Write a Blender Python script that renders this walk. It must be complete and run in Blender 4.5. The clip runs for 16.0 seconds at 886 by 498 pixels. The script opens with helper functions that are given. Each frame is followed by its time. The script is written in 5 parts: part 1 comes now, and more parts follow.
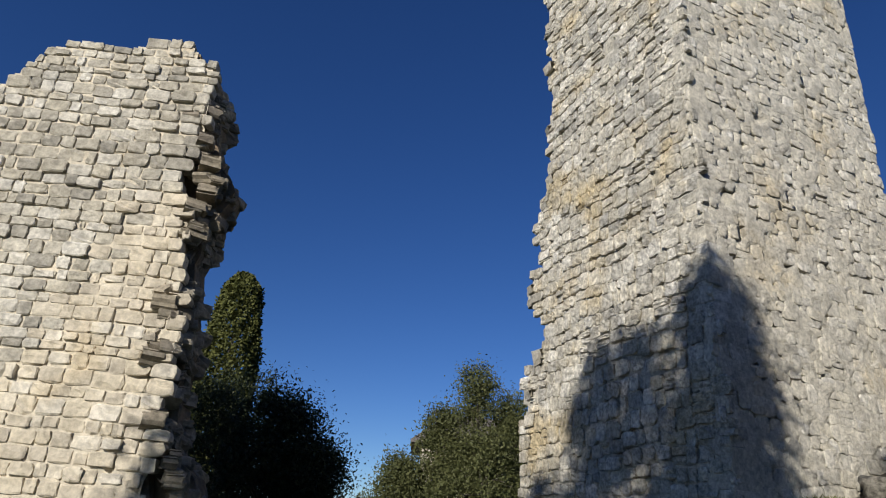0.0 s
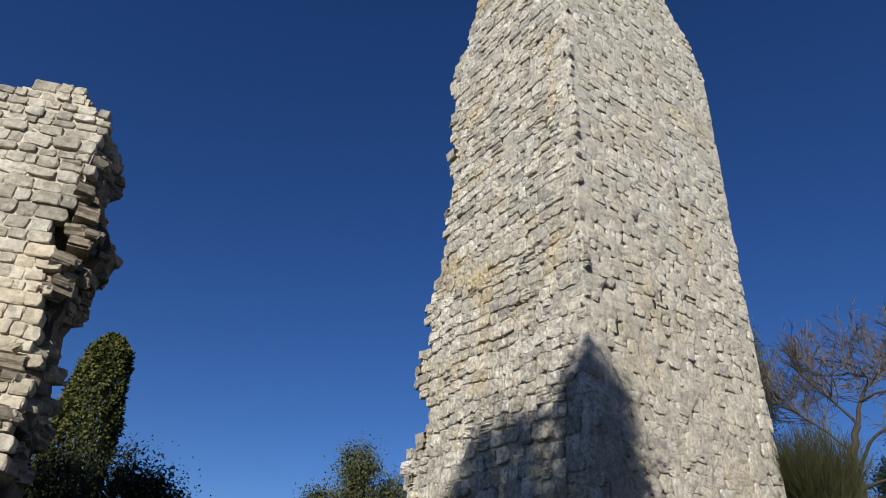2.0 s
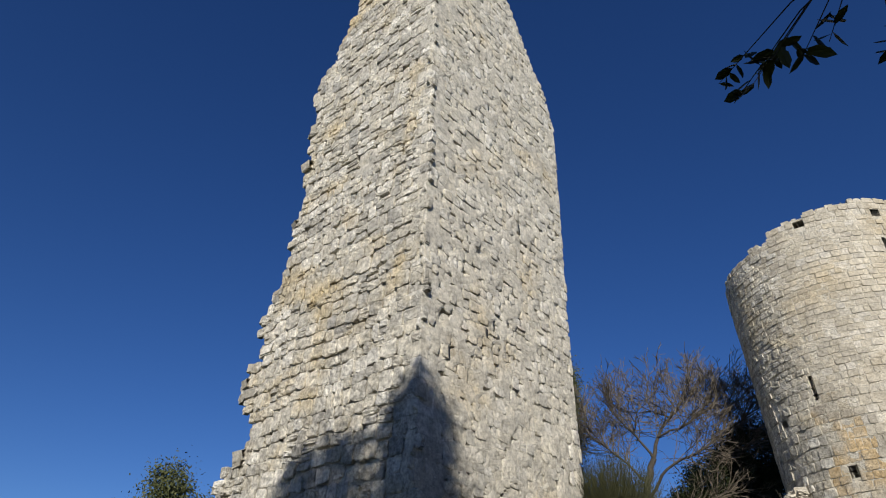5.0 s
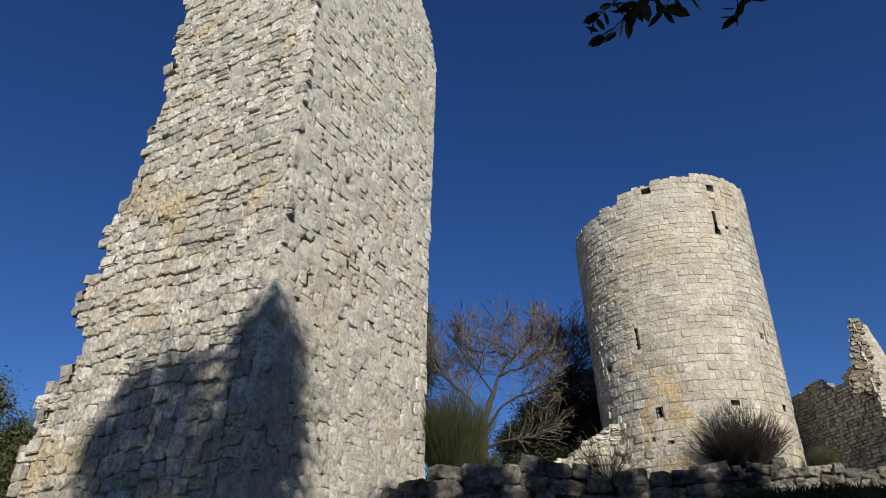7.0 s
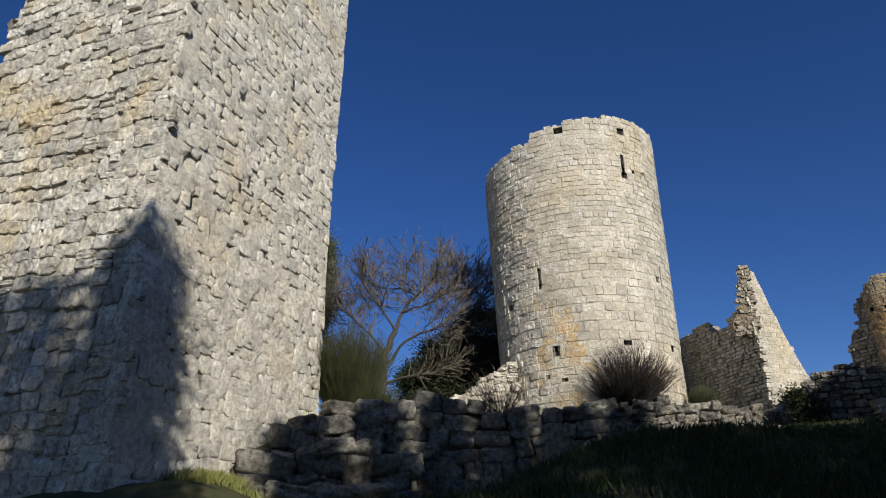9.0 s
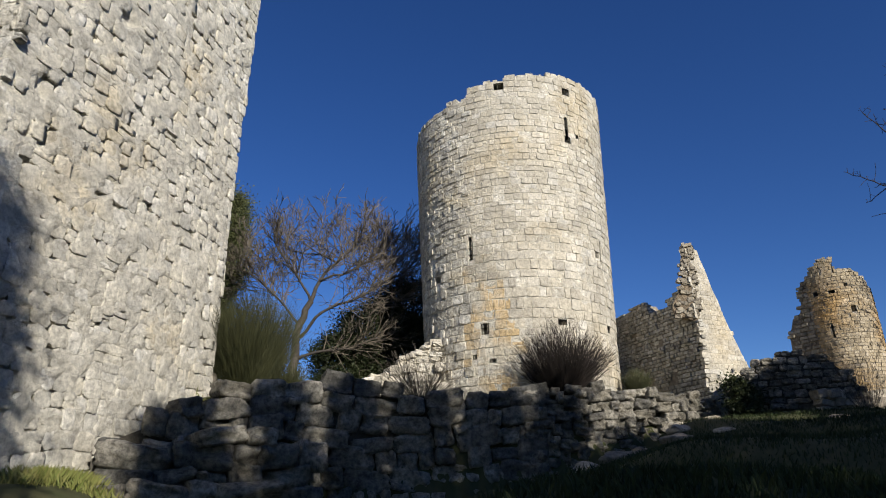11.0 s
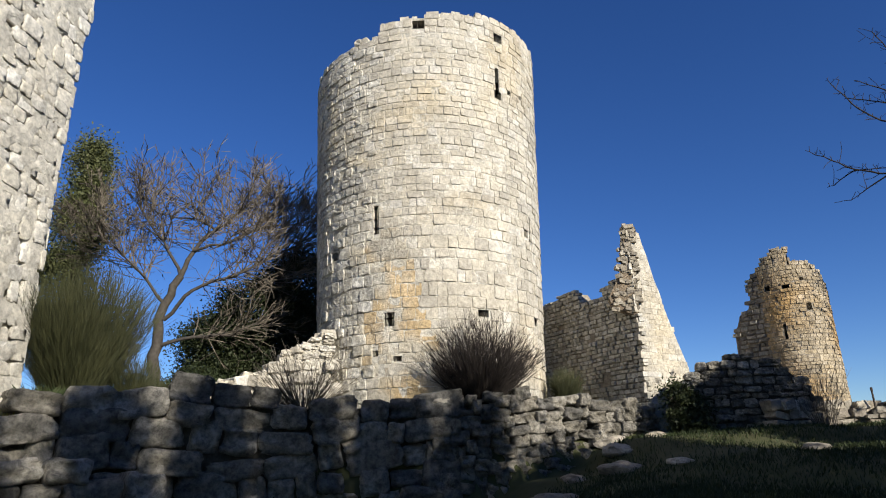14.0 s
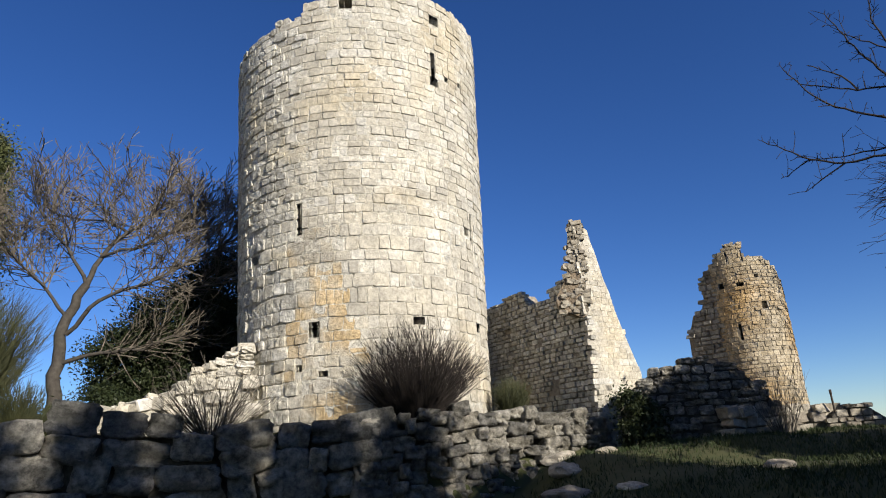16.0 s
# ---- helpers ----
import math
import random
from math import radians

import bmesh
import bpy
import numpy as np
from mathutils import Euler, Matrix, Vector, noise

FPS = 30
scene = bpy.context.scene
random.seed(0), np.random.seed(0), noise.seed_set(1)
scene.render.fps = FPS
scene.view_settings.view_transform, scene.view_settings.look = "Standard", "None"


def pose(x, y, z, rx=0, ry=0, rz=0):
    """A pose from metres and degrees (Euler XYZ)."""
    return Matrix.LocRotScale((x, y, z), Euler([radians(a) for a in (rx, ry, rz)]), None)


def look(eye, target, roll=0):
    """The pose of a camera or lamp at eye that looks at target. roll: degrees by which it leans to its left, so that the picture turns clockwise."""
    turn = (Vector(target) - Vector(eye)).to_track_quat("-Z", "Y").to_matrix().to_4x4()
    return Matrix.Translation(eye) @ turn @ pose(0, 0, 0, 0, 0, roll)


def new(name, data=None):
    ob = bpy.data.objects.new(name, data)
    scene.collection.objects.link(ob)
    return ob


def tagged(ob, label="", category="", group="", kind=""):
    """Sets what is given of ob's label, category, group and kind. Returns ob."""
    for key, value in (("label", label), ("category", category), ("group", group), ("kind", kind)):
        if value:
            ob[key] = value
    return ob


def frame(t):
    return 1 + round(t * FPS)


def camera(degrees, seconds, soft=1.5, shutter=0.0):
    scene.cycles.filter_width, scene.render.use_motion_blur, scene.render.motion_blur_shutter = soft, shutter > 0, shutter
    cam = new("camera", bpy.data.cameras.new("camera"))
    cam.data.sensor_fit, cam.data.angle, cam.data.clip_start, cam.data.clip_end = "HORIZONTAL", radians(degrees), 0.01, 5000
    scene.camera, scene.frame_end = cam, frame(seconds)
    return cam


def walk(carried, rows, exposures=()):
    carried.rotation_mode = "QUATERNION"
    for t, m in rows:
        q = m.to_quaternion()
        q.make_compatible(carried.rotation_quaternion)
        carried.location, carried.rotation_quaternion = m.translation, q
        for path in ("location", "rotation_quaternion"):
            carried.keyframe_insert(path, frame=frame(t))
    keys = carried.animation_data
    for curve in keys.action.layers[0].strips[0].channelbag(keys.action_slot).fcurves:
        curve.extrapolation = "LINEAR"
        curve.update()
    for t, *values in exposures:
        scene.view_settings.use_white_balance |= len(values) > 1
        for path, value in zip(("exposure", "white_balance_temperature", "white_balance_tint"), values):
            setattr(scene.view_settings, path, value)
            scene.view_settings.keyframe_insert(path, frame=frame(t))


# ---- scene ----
# camera -------------------------------------------------------------------
cam = camera(69.65, 16.0, soft=1.05)
PATH = [
    (0.0, -0.132, -0.272, -0.202, 114.247, -3.512, -2.112),
    (0.5, -0.126, -0.274, -0.184, 115.692, -3.772, -4.347),
    (1.0, -0.123, -0.255, -0.171, 117.724, -3.561, -7.208),
    (1.5, -0.076, -0.270, -0.150, 119.749, -3.445, -9.840),
    (2.0, -0.001, -0.275, -0.135, 121.669, -3.100, -12.242),
    (2.5, 0.050, -0.241, -0.135, 122.891, -2.905, -15.438),
    (3.0, 0.086, -0.213, -0.127, 123.834, -1.696, -17.967),
    (3.5, 0.133, -0.252, -0.148, 124.205, -0.515, -19.994),
    (4.0, 0.209, -0.222, -0.187, 124.176, -0.564, -22.553),
    (4.2, 0.237, -0.212, -0.201, 124.807, -1.543, -22.742),
    (6.3, 0.364, -0.205, -0.239, 121.777, 0.384, -34.531),
    (6.5, 0.378, -0.201, -0.270, 121.193, 0.016, -35.524),
    (7.0, 0.413, -0.196, -0.366, 119.018, 0.030, -39.619),
    (7.5, 0.481, -0.137, -0.420, 117.608, 0.800, -42.138),
    (8.0, 0.711, 0.077, -0.322, 115.693, 1.215, -44.569),
    (8.5, 1.012, 0.128, -0.255, 114.207, 0.796, -46.893),
    (8.7, 1.085, 0.127, -0.249, 113.870, 0.936, -47.159),
    (10.8, 2.821, 1.052, 0.368, 111.674, 1.247, -52.668),
    (11.0, 3.009, 1.174, 0.457, 110.802, 1.097, -53.699),
    (11.5, 3.501, 1.510, 0.695, 109.745, 0.990, -55.910),
    (12.0, 4.060, 1.887, 0.953, 109.233, 0.699, -57.305),
    (12.5, 4.345, 1.993, 1.047, 108.533, 0.905, -58.727),
    (13.0, 4.739, 2.111, 1.158, 107.858, 1.044, -60.062),
    (13.5, 5.482, 2.557, 1.510, 107.555, 0.921, -60.477),
    (14.0, 5.739, 2.630, 1.646, 108.039, 1.462, -61.493),
    (14.5, 6.125, 2.643, 1.789, 108.097, 1.878, -62.639),
    (15.0, 6.449, 2.576, 1.830, 108.225, 2.553, -63.768),
    (15.5, 6.813, 2.637, 1.945, 107.817, 2.738, -64.334),
    (16.0, 7.112, 2.730, 2.088, 107.752, 3.534, -64.854),
]
walk(cam, [(r[0], pose(*r[1:])) for r in PATH], exposures=[(0.0, 0.24), (4.0, 0.26), (7.0, 0.24), (11.0, 0.48), (13.0, 0.7), (16.0, 0.75)])

# world, sun ---------------------------------------------------------------
SUN_HEADING, SUN_UP = 207.0, 25.0      # degrees clockwise from +y, degrees up
world = bpy.data.worlds.new("sky")
scene.world = world
world.use_nodes = True
wn = world.node_tree
sky = wn.nodes.new("ShaderNodeTexSky")
sky.sky_type = "NISHITA"
sky.sun_disc = False
sky.sun_elevation = radians(SUN_UP)
sky.sun_rotation = radians(SUN_HEADING)
sky.altitude = 1500
sky.air_density = 1.0
sky.dust_density = 0.2
sky.ozone_density = 5.0
bg = wn.nodes["Background"]
bg.inputs[1].default_value = 0.072
deep = wn.nodes.new("ShaderNodeHueSaturation")
deep.inputs["Saturation"].default_value = 1.17
deep.inputs["Hue"].default_value = 0.513
wn.links.new(sky.outputs[0], deep.inputs["Color"])
wn.links.new(deep.outputs[0], bg.inputs[0])
sun_data = bpy.data.lights.new("sun", "SUN")
sun_data.energy = 4.6
sun_data.angle = radians(0.53)
sun_data.color = (1.0, 0.945, 0.85)
sun = new("sun", sun_data)
sh, su = radians(SUN_HEADING), radians(SUN_UP)
TO_SUN = Vector((math.sin(sh) * math.cos(su), math.cos(sh) * math.cos(su), math.sin(su)))
sun.matrix_world = look(TO_SUN * 60, (0, 0, 0))


# materials ----------------------------------------------------------------
def stone_material(name, dark, light, ochre=(0.5, 0.33, 0.14), ochre_amount=0.25, grain=9.0, bump=0.5, stain=0.35, rough=0.9, patch=0.56, patch_scale=0.45):
    """Limestone: tone by piece, grey weathering, ochre patches, pitted relief."""
    m = bpy.data.materials.new(name)
    m.use_nodes = True
    t = m.node_tree
    L = t.links.new
    b = t.nodes["Principled BSDF"]
    b.inputs["Roughness"].default_value = rough
    b.inputs["Specular IOR Level"].default_value = 0.25
    geo = t.nodes.new("ShaderNodeNewGeometry")
    info = t.nodes.new("ShaderNodeObjectInfo")
    add = t.nodes.new("ShaderNodeMath")
    add.operation = "ADD"
    L(geo.outputs["Random Per Island"], add.inputs[0])
    L(info.outputs["Random"], add.inputs[1])
    fr = t.nodes.new("ShaderNodeMath")
    fr.operation = "FRACT"
    L(add.outputs[0], fr.inputs[0])
    ramp = t.nodes.new("ShaderNodeValToRGB")
    ramp.color_ramp.elements[0].color = (*dark, 1)
    ramp.color_ramp.elements[1].color = (*light, 1)
    mid = ramp.color_ramp.elements.new(0.55)
    mid.color = (*[0.5 * (p + q) * k for p, q, k in zip(dark, light, (1.03, 1.0, 0.93))], 1)
    L(fr.outputs[0], ramp.inputs[0])
    pos = geo.outputs["Position"]
    n1 = t.nodes.new("ShaderNodeTexNoise")
    n1.inputs["Scale"].default_value = patch_scale
    n1.inputs["Detail"].default_value = 5
    L(pos, n1.inputs["Vector"])
    r1 = t.nodes.new("ShaderNodeMapRange")
    r1.inputs[1].default_value = patch
    r1.inputs[2].default_value = patch + 0.16
    r1.inputs[4].default_value = ochre_amount * 2
    L(n1.outputs[0], r1.inputs[0])
    mx = t.nodes.new("ShaderNodeMix")
    mx.data_type = "RGBA"
    L(r1.outputs[0], mx.inputs[0])
    L(ramp.outputs[0], mx.inputs[6])
    mx.inputs[7].default_value = (*ochre, 1)
    n2 = t.nodes.new("ShaderNodeTexNoise")
    n2.inputs["Scale"].default_value = grain
    n2.inputs["Detail"].default_value = 8
    n2.inputs["Roughness"].default_value = 0.7
    L(pos, n2.inputs["Vector"])
    r2 = t.nodes.new("ShaderNodeMapRange")
    r2.inputs[1].default_value = 0.37
    r2.inputs[2].default_value = 0.62
    r2.inputs[3].default_value = 1.0 - stain
    r2.inputs[4].default_value = 1.0 + stain * 0.5
    L(n2.outputs[0], r2.inputs[0])
    n3 = t.nodes.new("ShaderNodeTexNoise")
    n3.inputs["Scale"].default_value = 1.6
    n3.inputs["Detail"].default_value = 6
    L(pos, n3.inputs["Vector"])
    r3 = t.nodes.new("ShaderNodeMapRange")
    r3.inputs[1].default_value = 0.35
    r3.inputs[2].default_value = 0.65
    r3.inputs[3].default_value = 1.0 - stain * 0.6
    r3.inputs[4].default_value = 1.06
    L(n3.outputs[0], r3.inputs[0])
    mul = t.nodes.new("ShaderNodeMath")
    mul.operation = "MULTIPLY"
    L(r2.outputs[0], mul.inputs[0])
    L(r3.outputs[0], mul.inputs[1])
    vm = t.nodes.new("ShaderNodeVectorMath")
    vm.operation = "SCALE"
    L(mx.outputs[2], vm.inputs[0])
    L(mul.outputs[0], vm.inputs["Scale"])
    L(vm.outputs[0], b.inputs["Base Color"])
    n4 = t.nodes.new("ShaderNodeTexNoise")
    n4.inputs["Scale"].default_value = grain * 2.2
    n4.inputs["Detail"].default_value = 7
    n4.inputs["Roughness"].default_value = 0.75
    L(pos, n4.inputs["Vector"])
    bp = t.nodes.new("ShaderNodeBump")
    bp.inputs["Strength"].default_value = bump
    bp.inputs["Distance"].default_value = 0.09
    L(n4.outputs[0], bp.inputs["Height"])
    L(bp.outputs[0], b.inputs["Normal"])
    return m


def plain_material(name, a, b_col, scale=8.0, rough=0.85, bump=0.3, subsurface=0.0):
    """Two tones by noise and by piece: bark, leaves, soil, grass."""
    m = bpy.data.materials.new(name)
    m.use_nodes = True
    t = m.node_tree
    L = t.links.new
    b = t.nodes["Principled BSDF"]
    b.inputs["Roughness"].default_value = rough
    b.inputs["Specular IOR Level"].default_value = 0.25
    geo = t.nodes.new("ShaderNodeNewGeometry")
    n = t.nodes.new("ShaderNodeTexNoise")
    n.inputs["Scale"].default_value = scale
    n.inputs["Detail"].default_value = 6
    L(geo.outputs["Position"], n.inputs["Vector"])
    ad = t.nodes.new("ShaderNodeMath")
    ad.operation = "MULTIPLY_ADD"
    L(geo.outputs["Random Per Island"], ad.inputs[0])
    ad.inputs[1].default_value = 0.5
    L(n.outputs[0], ad.inputs[2])
    r = t.nodes.new("ShaderNodeMapRange")
    r.inputs[1].default_value = 0.4
    r.inputs[2].default_value = 1.1
    L(ad.outputs[0], r.inputs[0])
    mx = t.nodes.new("ShaderNodeMix")
    mx.data_type = "RGBA"
    L(r.outputs[0], mx.inputs[0])
    mx.inputs[6].default_value = (*a, 1)
    mx.inputs[7].default_value = (*b_col, 1)
    L(mx.outputs[2], b.inputs["Base Color"])
    bp = t.nodes.new("ShaderNodeBump")
    bp.inputs["Strength"].default_value = bump
    bp.inputs["Distance"].default_value = 0.03
    L(n.outputs[0], bp.inputs["Height"])
    L(bp.outputs[0], b.inputs["Normal"])
    return m


LIME_GREY = stone_material("grey_limestone", (0.47, 0.45, 0.40), (0.74, 0.71, 0.635), ochre=(0.62, 0.50, 0.29), ochre_amount=0.4, stain=0.48, bump=0.65, patch=0.52)
LIME_POINTED = stone_material("pointed_limestone", (0.52, 0.495, 0.435), (0.70, 0.67, 0.60), ochre=(0.60, 0.50, 0.33), ochre_amount=0.3, grain=9.0, stain=0.36, bump=0.6, patch=0.53)
LIME_WHITE = stone_material("pale_limestone", (0.42, 0.387, 0.325), (0.58, 0.547, 0.48), ochre=(0.54, 0.44, 0.28), ochre_amount=0.25, stain=0.32, grain=12.0, bump=0.45, patch=0.52)
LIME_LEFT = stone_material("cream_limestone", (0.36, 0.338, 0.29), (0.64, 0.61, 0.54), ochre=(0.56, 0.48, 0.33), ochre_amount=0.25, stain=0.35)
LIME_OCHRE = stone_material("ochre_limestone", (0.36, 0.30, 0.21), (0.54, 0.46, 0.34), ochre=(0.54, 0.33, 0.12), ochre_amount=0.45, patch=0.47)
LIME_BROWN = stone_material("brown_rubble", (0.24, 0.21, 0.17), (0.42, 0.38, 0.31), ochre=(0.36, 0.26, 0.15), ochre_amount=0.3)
ROCK = stone_material("weathered_rock", (0.15, 0.144, 0.13), (0.42, 0.39, 0.33), ochre=(0.29, 0.235, 0.14), ochre_amount=0.22, grain=8.0, stain=0.6, bump=1.0)
LIME_STAINED = stone_material("ochre_stained_limestone", (0.45, 0.41, 0.34), (0.56, 0.52, 0.44), ochre=(0.56, 0.39, 0.18), ochre_amount=0.36, stain=0.38, patch=0.42, patch_scale=0.9, grain=12.0, bump=0.6)
LIME_CREAM = stone_material("repointed_cream_limestone", (0.52, 0.465, 0.375), (0.68, 0.63, 0.535), ochre=(0.58, 0.46, 0.28), ochre_amount=0.4, stain=0.25)
MORTAR = stone_material("lime_mortar", (0.58, 0.55, 0.48), (0.64, 0.605, 0.525), ochre=(0.58, 0.48, 0.32), ochre_amount=0.15, grain=7.0, bump=0.8)
# near-black fill for the cores that show in gaps between stones
CORE_DARK = stone_material("near_black_core", (0.07, 0.065, 0.055), (0.12, 0.11, 0.09), ochre_amount=0.2, grain=14.0, bump=1.0)
CORE = stone_material("rubble_core", (0.23, 0.18, 0.13), (0.34, 0.28, 0.21), ochre=(0.42, 0.28, 0.14), ochre_amount=0.4, grain=5.0, bump=1.0)
SOIL = plain_material("grassy_soil", (0.03, 0.042, 0.012), (0.07, 0.064, 0.03), 3.0, 0.95, 0.6)
GRASS = plain_material("grass_blade", (0.014, 0.026, 0.006), (0.038, 0.048, 0.014), 1.2, 0.7, 0.0)
DRY_GRASS = plain_material("yellow_green_grass", (0.10, 0.13, 0.025), (0.22, 0.20, 0.07), 1.5, 0.7, 0.0)
LEAF_DARK = plain_material("holm_oak_leaf", (0.013, 0.021, 0.008), (0.034, 0.042, 0.014), 2.0, 0.6, 0.0)
LEAF_OLIVE = plain_material("olive_green_leaf", (0.045, 0.055, 0.018), (0.10, 0.105, 0.04), 1.5, 0.65, 0.0)
LEAF_CYPRESS = plain_material("cypress_foliage", (0.05, 0.058, 0.015), (0.11, 0.115, 0.03), 2.0, 0.7, 0.0)
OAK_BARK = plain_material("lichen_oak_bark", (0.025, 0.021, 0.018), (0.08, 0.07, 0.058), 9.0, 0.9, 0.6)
# lighter than the limb bark: sunlight on the fine twigs is put into this colour
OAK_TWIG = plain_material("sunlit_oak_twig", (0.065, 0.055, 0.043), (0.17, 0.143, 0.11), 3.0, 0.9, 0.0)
BROOM = plain_material("broom_stems", (0.018, 0.022, 0.008), (0.055, 0.056, 0.022), 2.0, 0.7, 0.0)
BARK = plain_material("grey_bark", (0.07, 0.06, 0.048), (0.17, 0.15, 0.12), 9.0, 0.9, 0.6)
BARK_DARK = plain_material("dark_twig_bark", (0.014, 0.011, 0.01), (0.042, 0.034, 0.029), 9.0, 0.9, 0.4)
ROOF_TILE = plain_material("grey_roof_tile", (0.10, 0.09, 0.085), (0.17, 0.15, 0.14), 6.0, 0.8, 0.3)
RUST = plain_material("rusty_iron", (0.03, 0.025, 0.022), (0.06, 0.045, 0.035), 20.0, 0.7, 0.2)
PLASTER = plain_material("beige_plaster", (0.36, 0.32, 0.26), (0.45, 0.41, 0.34), 3.0, 0.9, 0.2)


# mesh helpers -------------------------------------------------------------
def mesh_of(name, verts, faces, mat, smooth=False):
    me = bpy.data.meshes.new(name)
    me.from_pydata([tuple(map(float, v)) for v in verts], [], [tuple(map(int, q)) for q in faces])
    if mat is not None:
        me.materials.append(mat)
    if smooth:
        me.polygons.foreach_set("use_smooth", [True] * len(me.polygons))
    me.update()
    return me


def np_mesh(name, verts, quads, mat, smooth=False):
    """Many equal faces at once, from arrays."""
    verts, quads = np.asarray(verts, dtype=np.float32), np.asarray(quads, dtype=np.int32)
    me = bpy.data.meshes.new(name)
    k = quads.shape[1]
    me.vertices.add(len(verts))
    me.vertices.foreach_set("co", verts.ravel())
    me.loops.add(quads.size)
    me.loops.foreach_set("vertex_index", quads.ravel())
    me.polygons.add(len(quads))
    me.polygons.foreach_set("loop_start", np.arange(0, quads.size, k, dtype=np.int32))
    me.materials.append(mat)
    me.update(calc_edges=True)
    me.shade_smooth() if smooth else me.shade_flat()
    return me


def child(name, me, parent, label="", kind=""):
    ob = new(name, me)
    ob.parent = parent
    return tagged(ob, label=label, kind=kind)


def thing(name, at, label, category, group="", kind=""):
    ob = new(name)
    ob.location = at
    ob.empty_display_size = 0.3
    return tagged(ob, label, category, group, kind)


VIEW_CENTRE = Vector((5.48, 2.56, 1.51))


def true_size(t, k):
    """Brings a thing laid out at a larger scale to its true size, measured from the path."""
    t.location = VIEW_CENTRE + (t.location - VIEW_CENTRE) * k
    t.scale = (k, k, k)


rng = np.random.default_rng(7)


def stone_templates(count, nx, nz, round_edge, rough, seed, jit=0.035, inset=0.1, lumps=0.0, corner=0.06):
    """Unit stones, 1 wide (x), 1 deep (front at y 0), 1 high (z), with worn edges and an uneven face."""
    r = np.random.default_rng(seed)
    made = []
    for _ in range(count):
        xs = np.concatenate([[-0.5], np.linspace(-0.5 + inset * 0.7, 0.5 - inset * 0.7, nx - 2), [0.5]])
        zs = np.concatenate([[-0.5], np.linspace(-0.5 + inset, 0.5 - inset, nz - 2), [0.5]]) if nz > 3 else np.linspace(-0.5, 0.5, nz)
        skew = r.uniform(-0.05, 0.05, (2, 2))
        front = []
        for j, z in enumerate(zs):
            for i, x in enumerate(xs):
                edge = (i in (0, nx - 1)) + (j in (0, nz - 1))
                y = -round_edge * (0, 0.75, 1.5)[edge] + r.uniform(-rough, rough) * (1 if edge == 0 else 0.6)
                y += lumps * noise.noise(Vector((x * 2.3 + seed * 7.1, z * 2.3, len(made) * 3.7)))
                jx, jz = r.uniform(-jit, jit, 2)
                pull = corner + jit if edge == 2 else (corner * 0.3 * (i in (1, nx - 2) or j in (1, nz - 2)) if edge else 0.0)
                front.append((x * (1 - pull) + jx + skew[0, 0] * z, y, z * (1 - pull) + jz + skew[1, 1] * x))
        idx = lambda i, j: j * nx + i
        quads = [(idx(i, j), idx(i + 1, j), idx(i + 1, j + 1), idx(i, j + 1)) for j in range(nz - 1) for i in range(nx - 1)]
        ring = [idx(i, 0) for i in range(nx)] + [idx(nx - 1, j) for j in range(1, nz)] + [idx(i, nz - 1) for i in range(nx - 2, -1, -1)] + [idx(0, j) for j in range(nz - 2, 0, -1)]
        n0 = len(front)
        verts = front + [(front[k][0] * 0.94, -1.0, front[k][2] * 0.94) for k in ring]
        for a in range(len(ring)):
            b = (a + 1) % len(ring)
            quads.append((ring[b], ring[a], n0 + a, n0 + b))
        made.append((np.array(verts), np.array(quads)))
    return made


T_SMALL = stone_templates(16, 4, 4, 0.09, 0.12, 1, 0.06, 0.1)
T_FLAT = stone_templates(24, 4, 4, 0.04, 0.03, 2, 0.03, 0.05)
T_ASHLAR = stone_templates(40, 5, 5, 0.045, 0.03, 23, 0.055, 0.08, 0.07, 0.1)
T_SQUARE = stone_templates(32, 5, 5, 0.09, 0.05, 6, 0.05, 0.1, 0.12, 0.12)
T_WORN = stone_templates(40, 6, 6, 0.14, 0.07, 9, 0.06, 0.11, 0.18, 0.2)
T_SOFT = stone_templates(40, 6, 6, 0.055, 0.03, 12, 0.07, 0.1, 0.12, 0.2)
T_BLOCK = stone_templates(30, 9, 8, 0.10, 0.03, 17, 0.04, 0.09, 0.28, 0.13)
T_BIG = stone_templates(30, 9, 8, 0.17, 0.04, 3, 0.045, 0.10, 0.34)


def lay_stones(spots, templates, mat, parent, near, label="", limit=300, name="stone", smooth=False):
    """spots: (matrix 4x4 as array, near value). The stones that near() picks become parts, the others one joined part."""
    shared = [np_mesh(name, v, q, mat, smooth) for v, q in templates]
    singles, rest = [], []
    for s in spots:
        (singles if near(s[1]) and len(singles) < limit else rest).append(s)
    base = np.array(parent.location)
    for m, at in singles:
        k = int(rng.integers(len(templates)))
        ob = new(name, shared[k])
        ob.parent = parent
        mm = Matrix([list(row) for row in m])
        ob.matrix_basis = Matrix.Translation(-parent.location) @ mm
    if rest:
        vs, qs, off = [], [], 0
        for m, at in rest:
            v, q = templates[int(rng.integers(len(templates)))]
            vs.append(v @ m[:3, :3].T + m[:3, 3] - base)
            qs.append(q + off)
            off += len(v)
        child(name + "work", np_mesh(name + "work", np.concatenate(vs), np.concatenate(qs), mat, smooth), parent, label, "stuff")


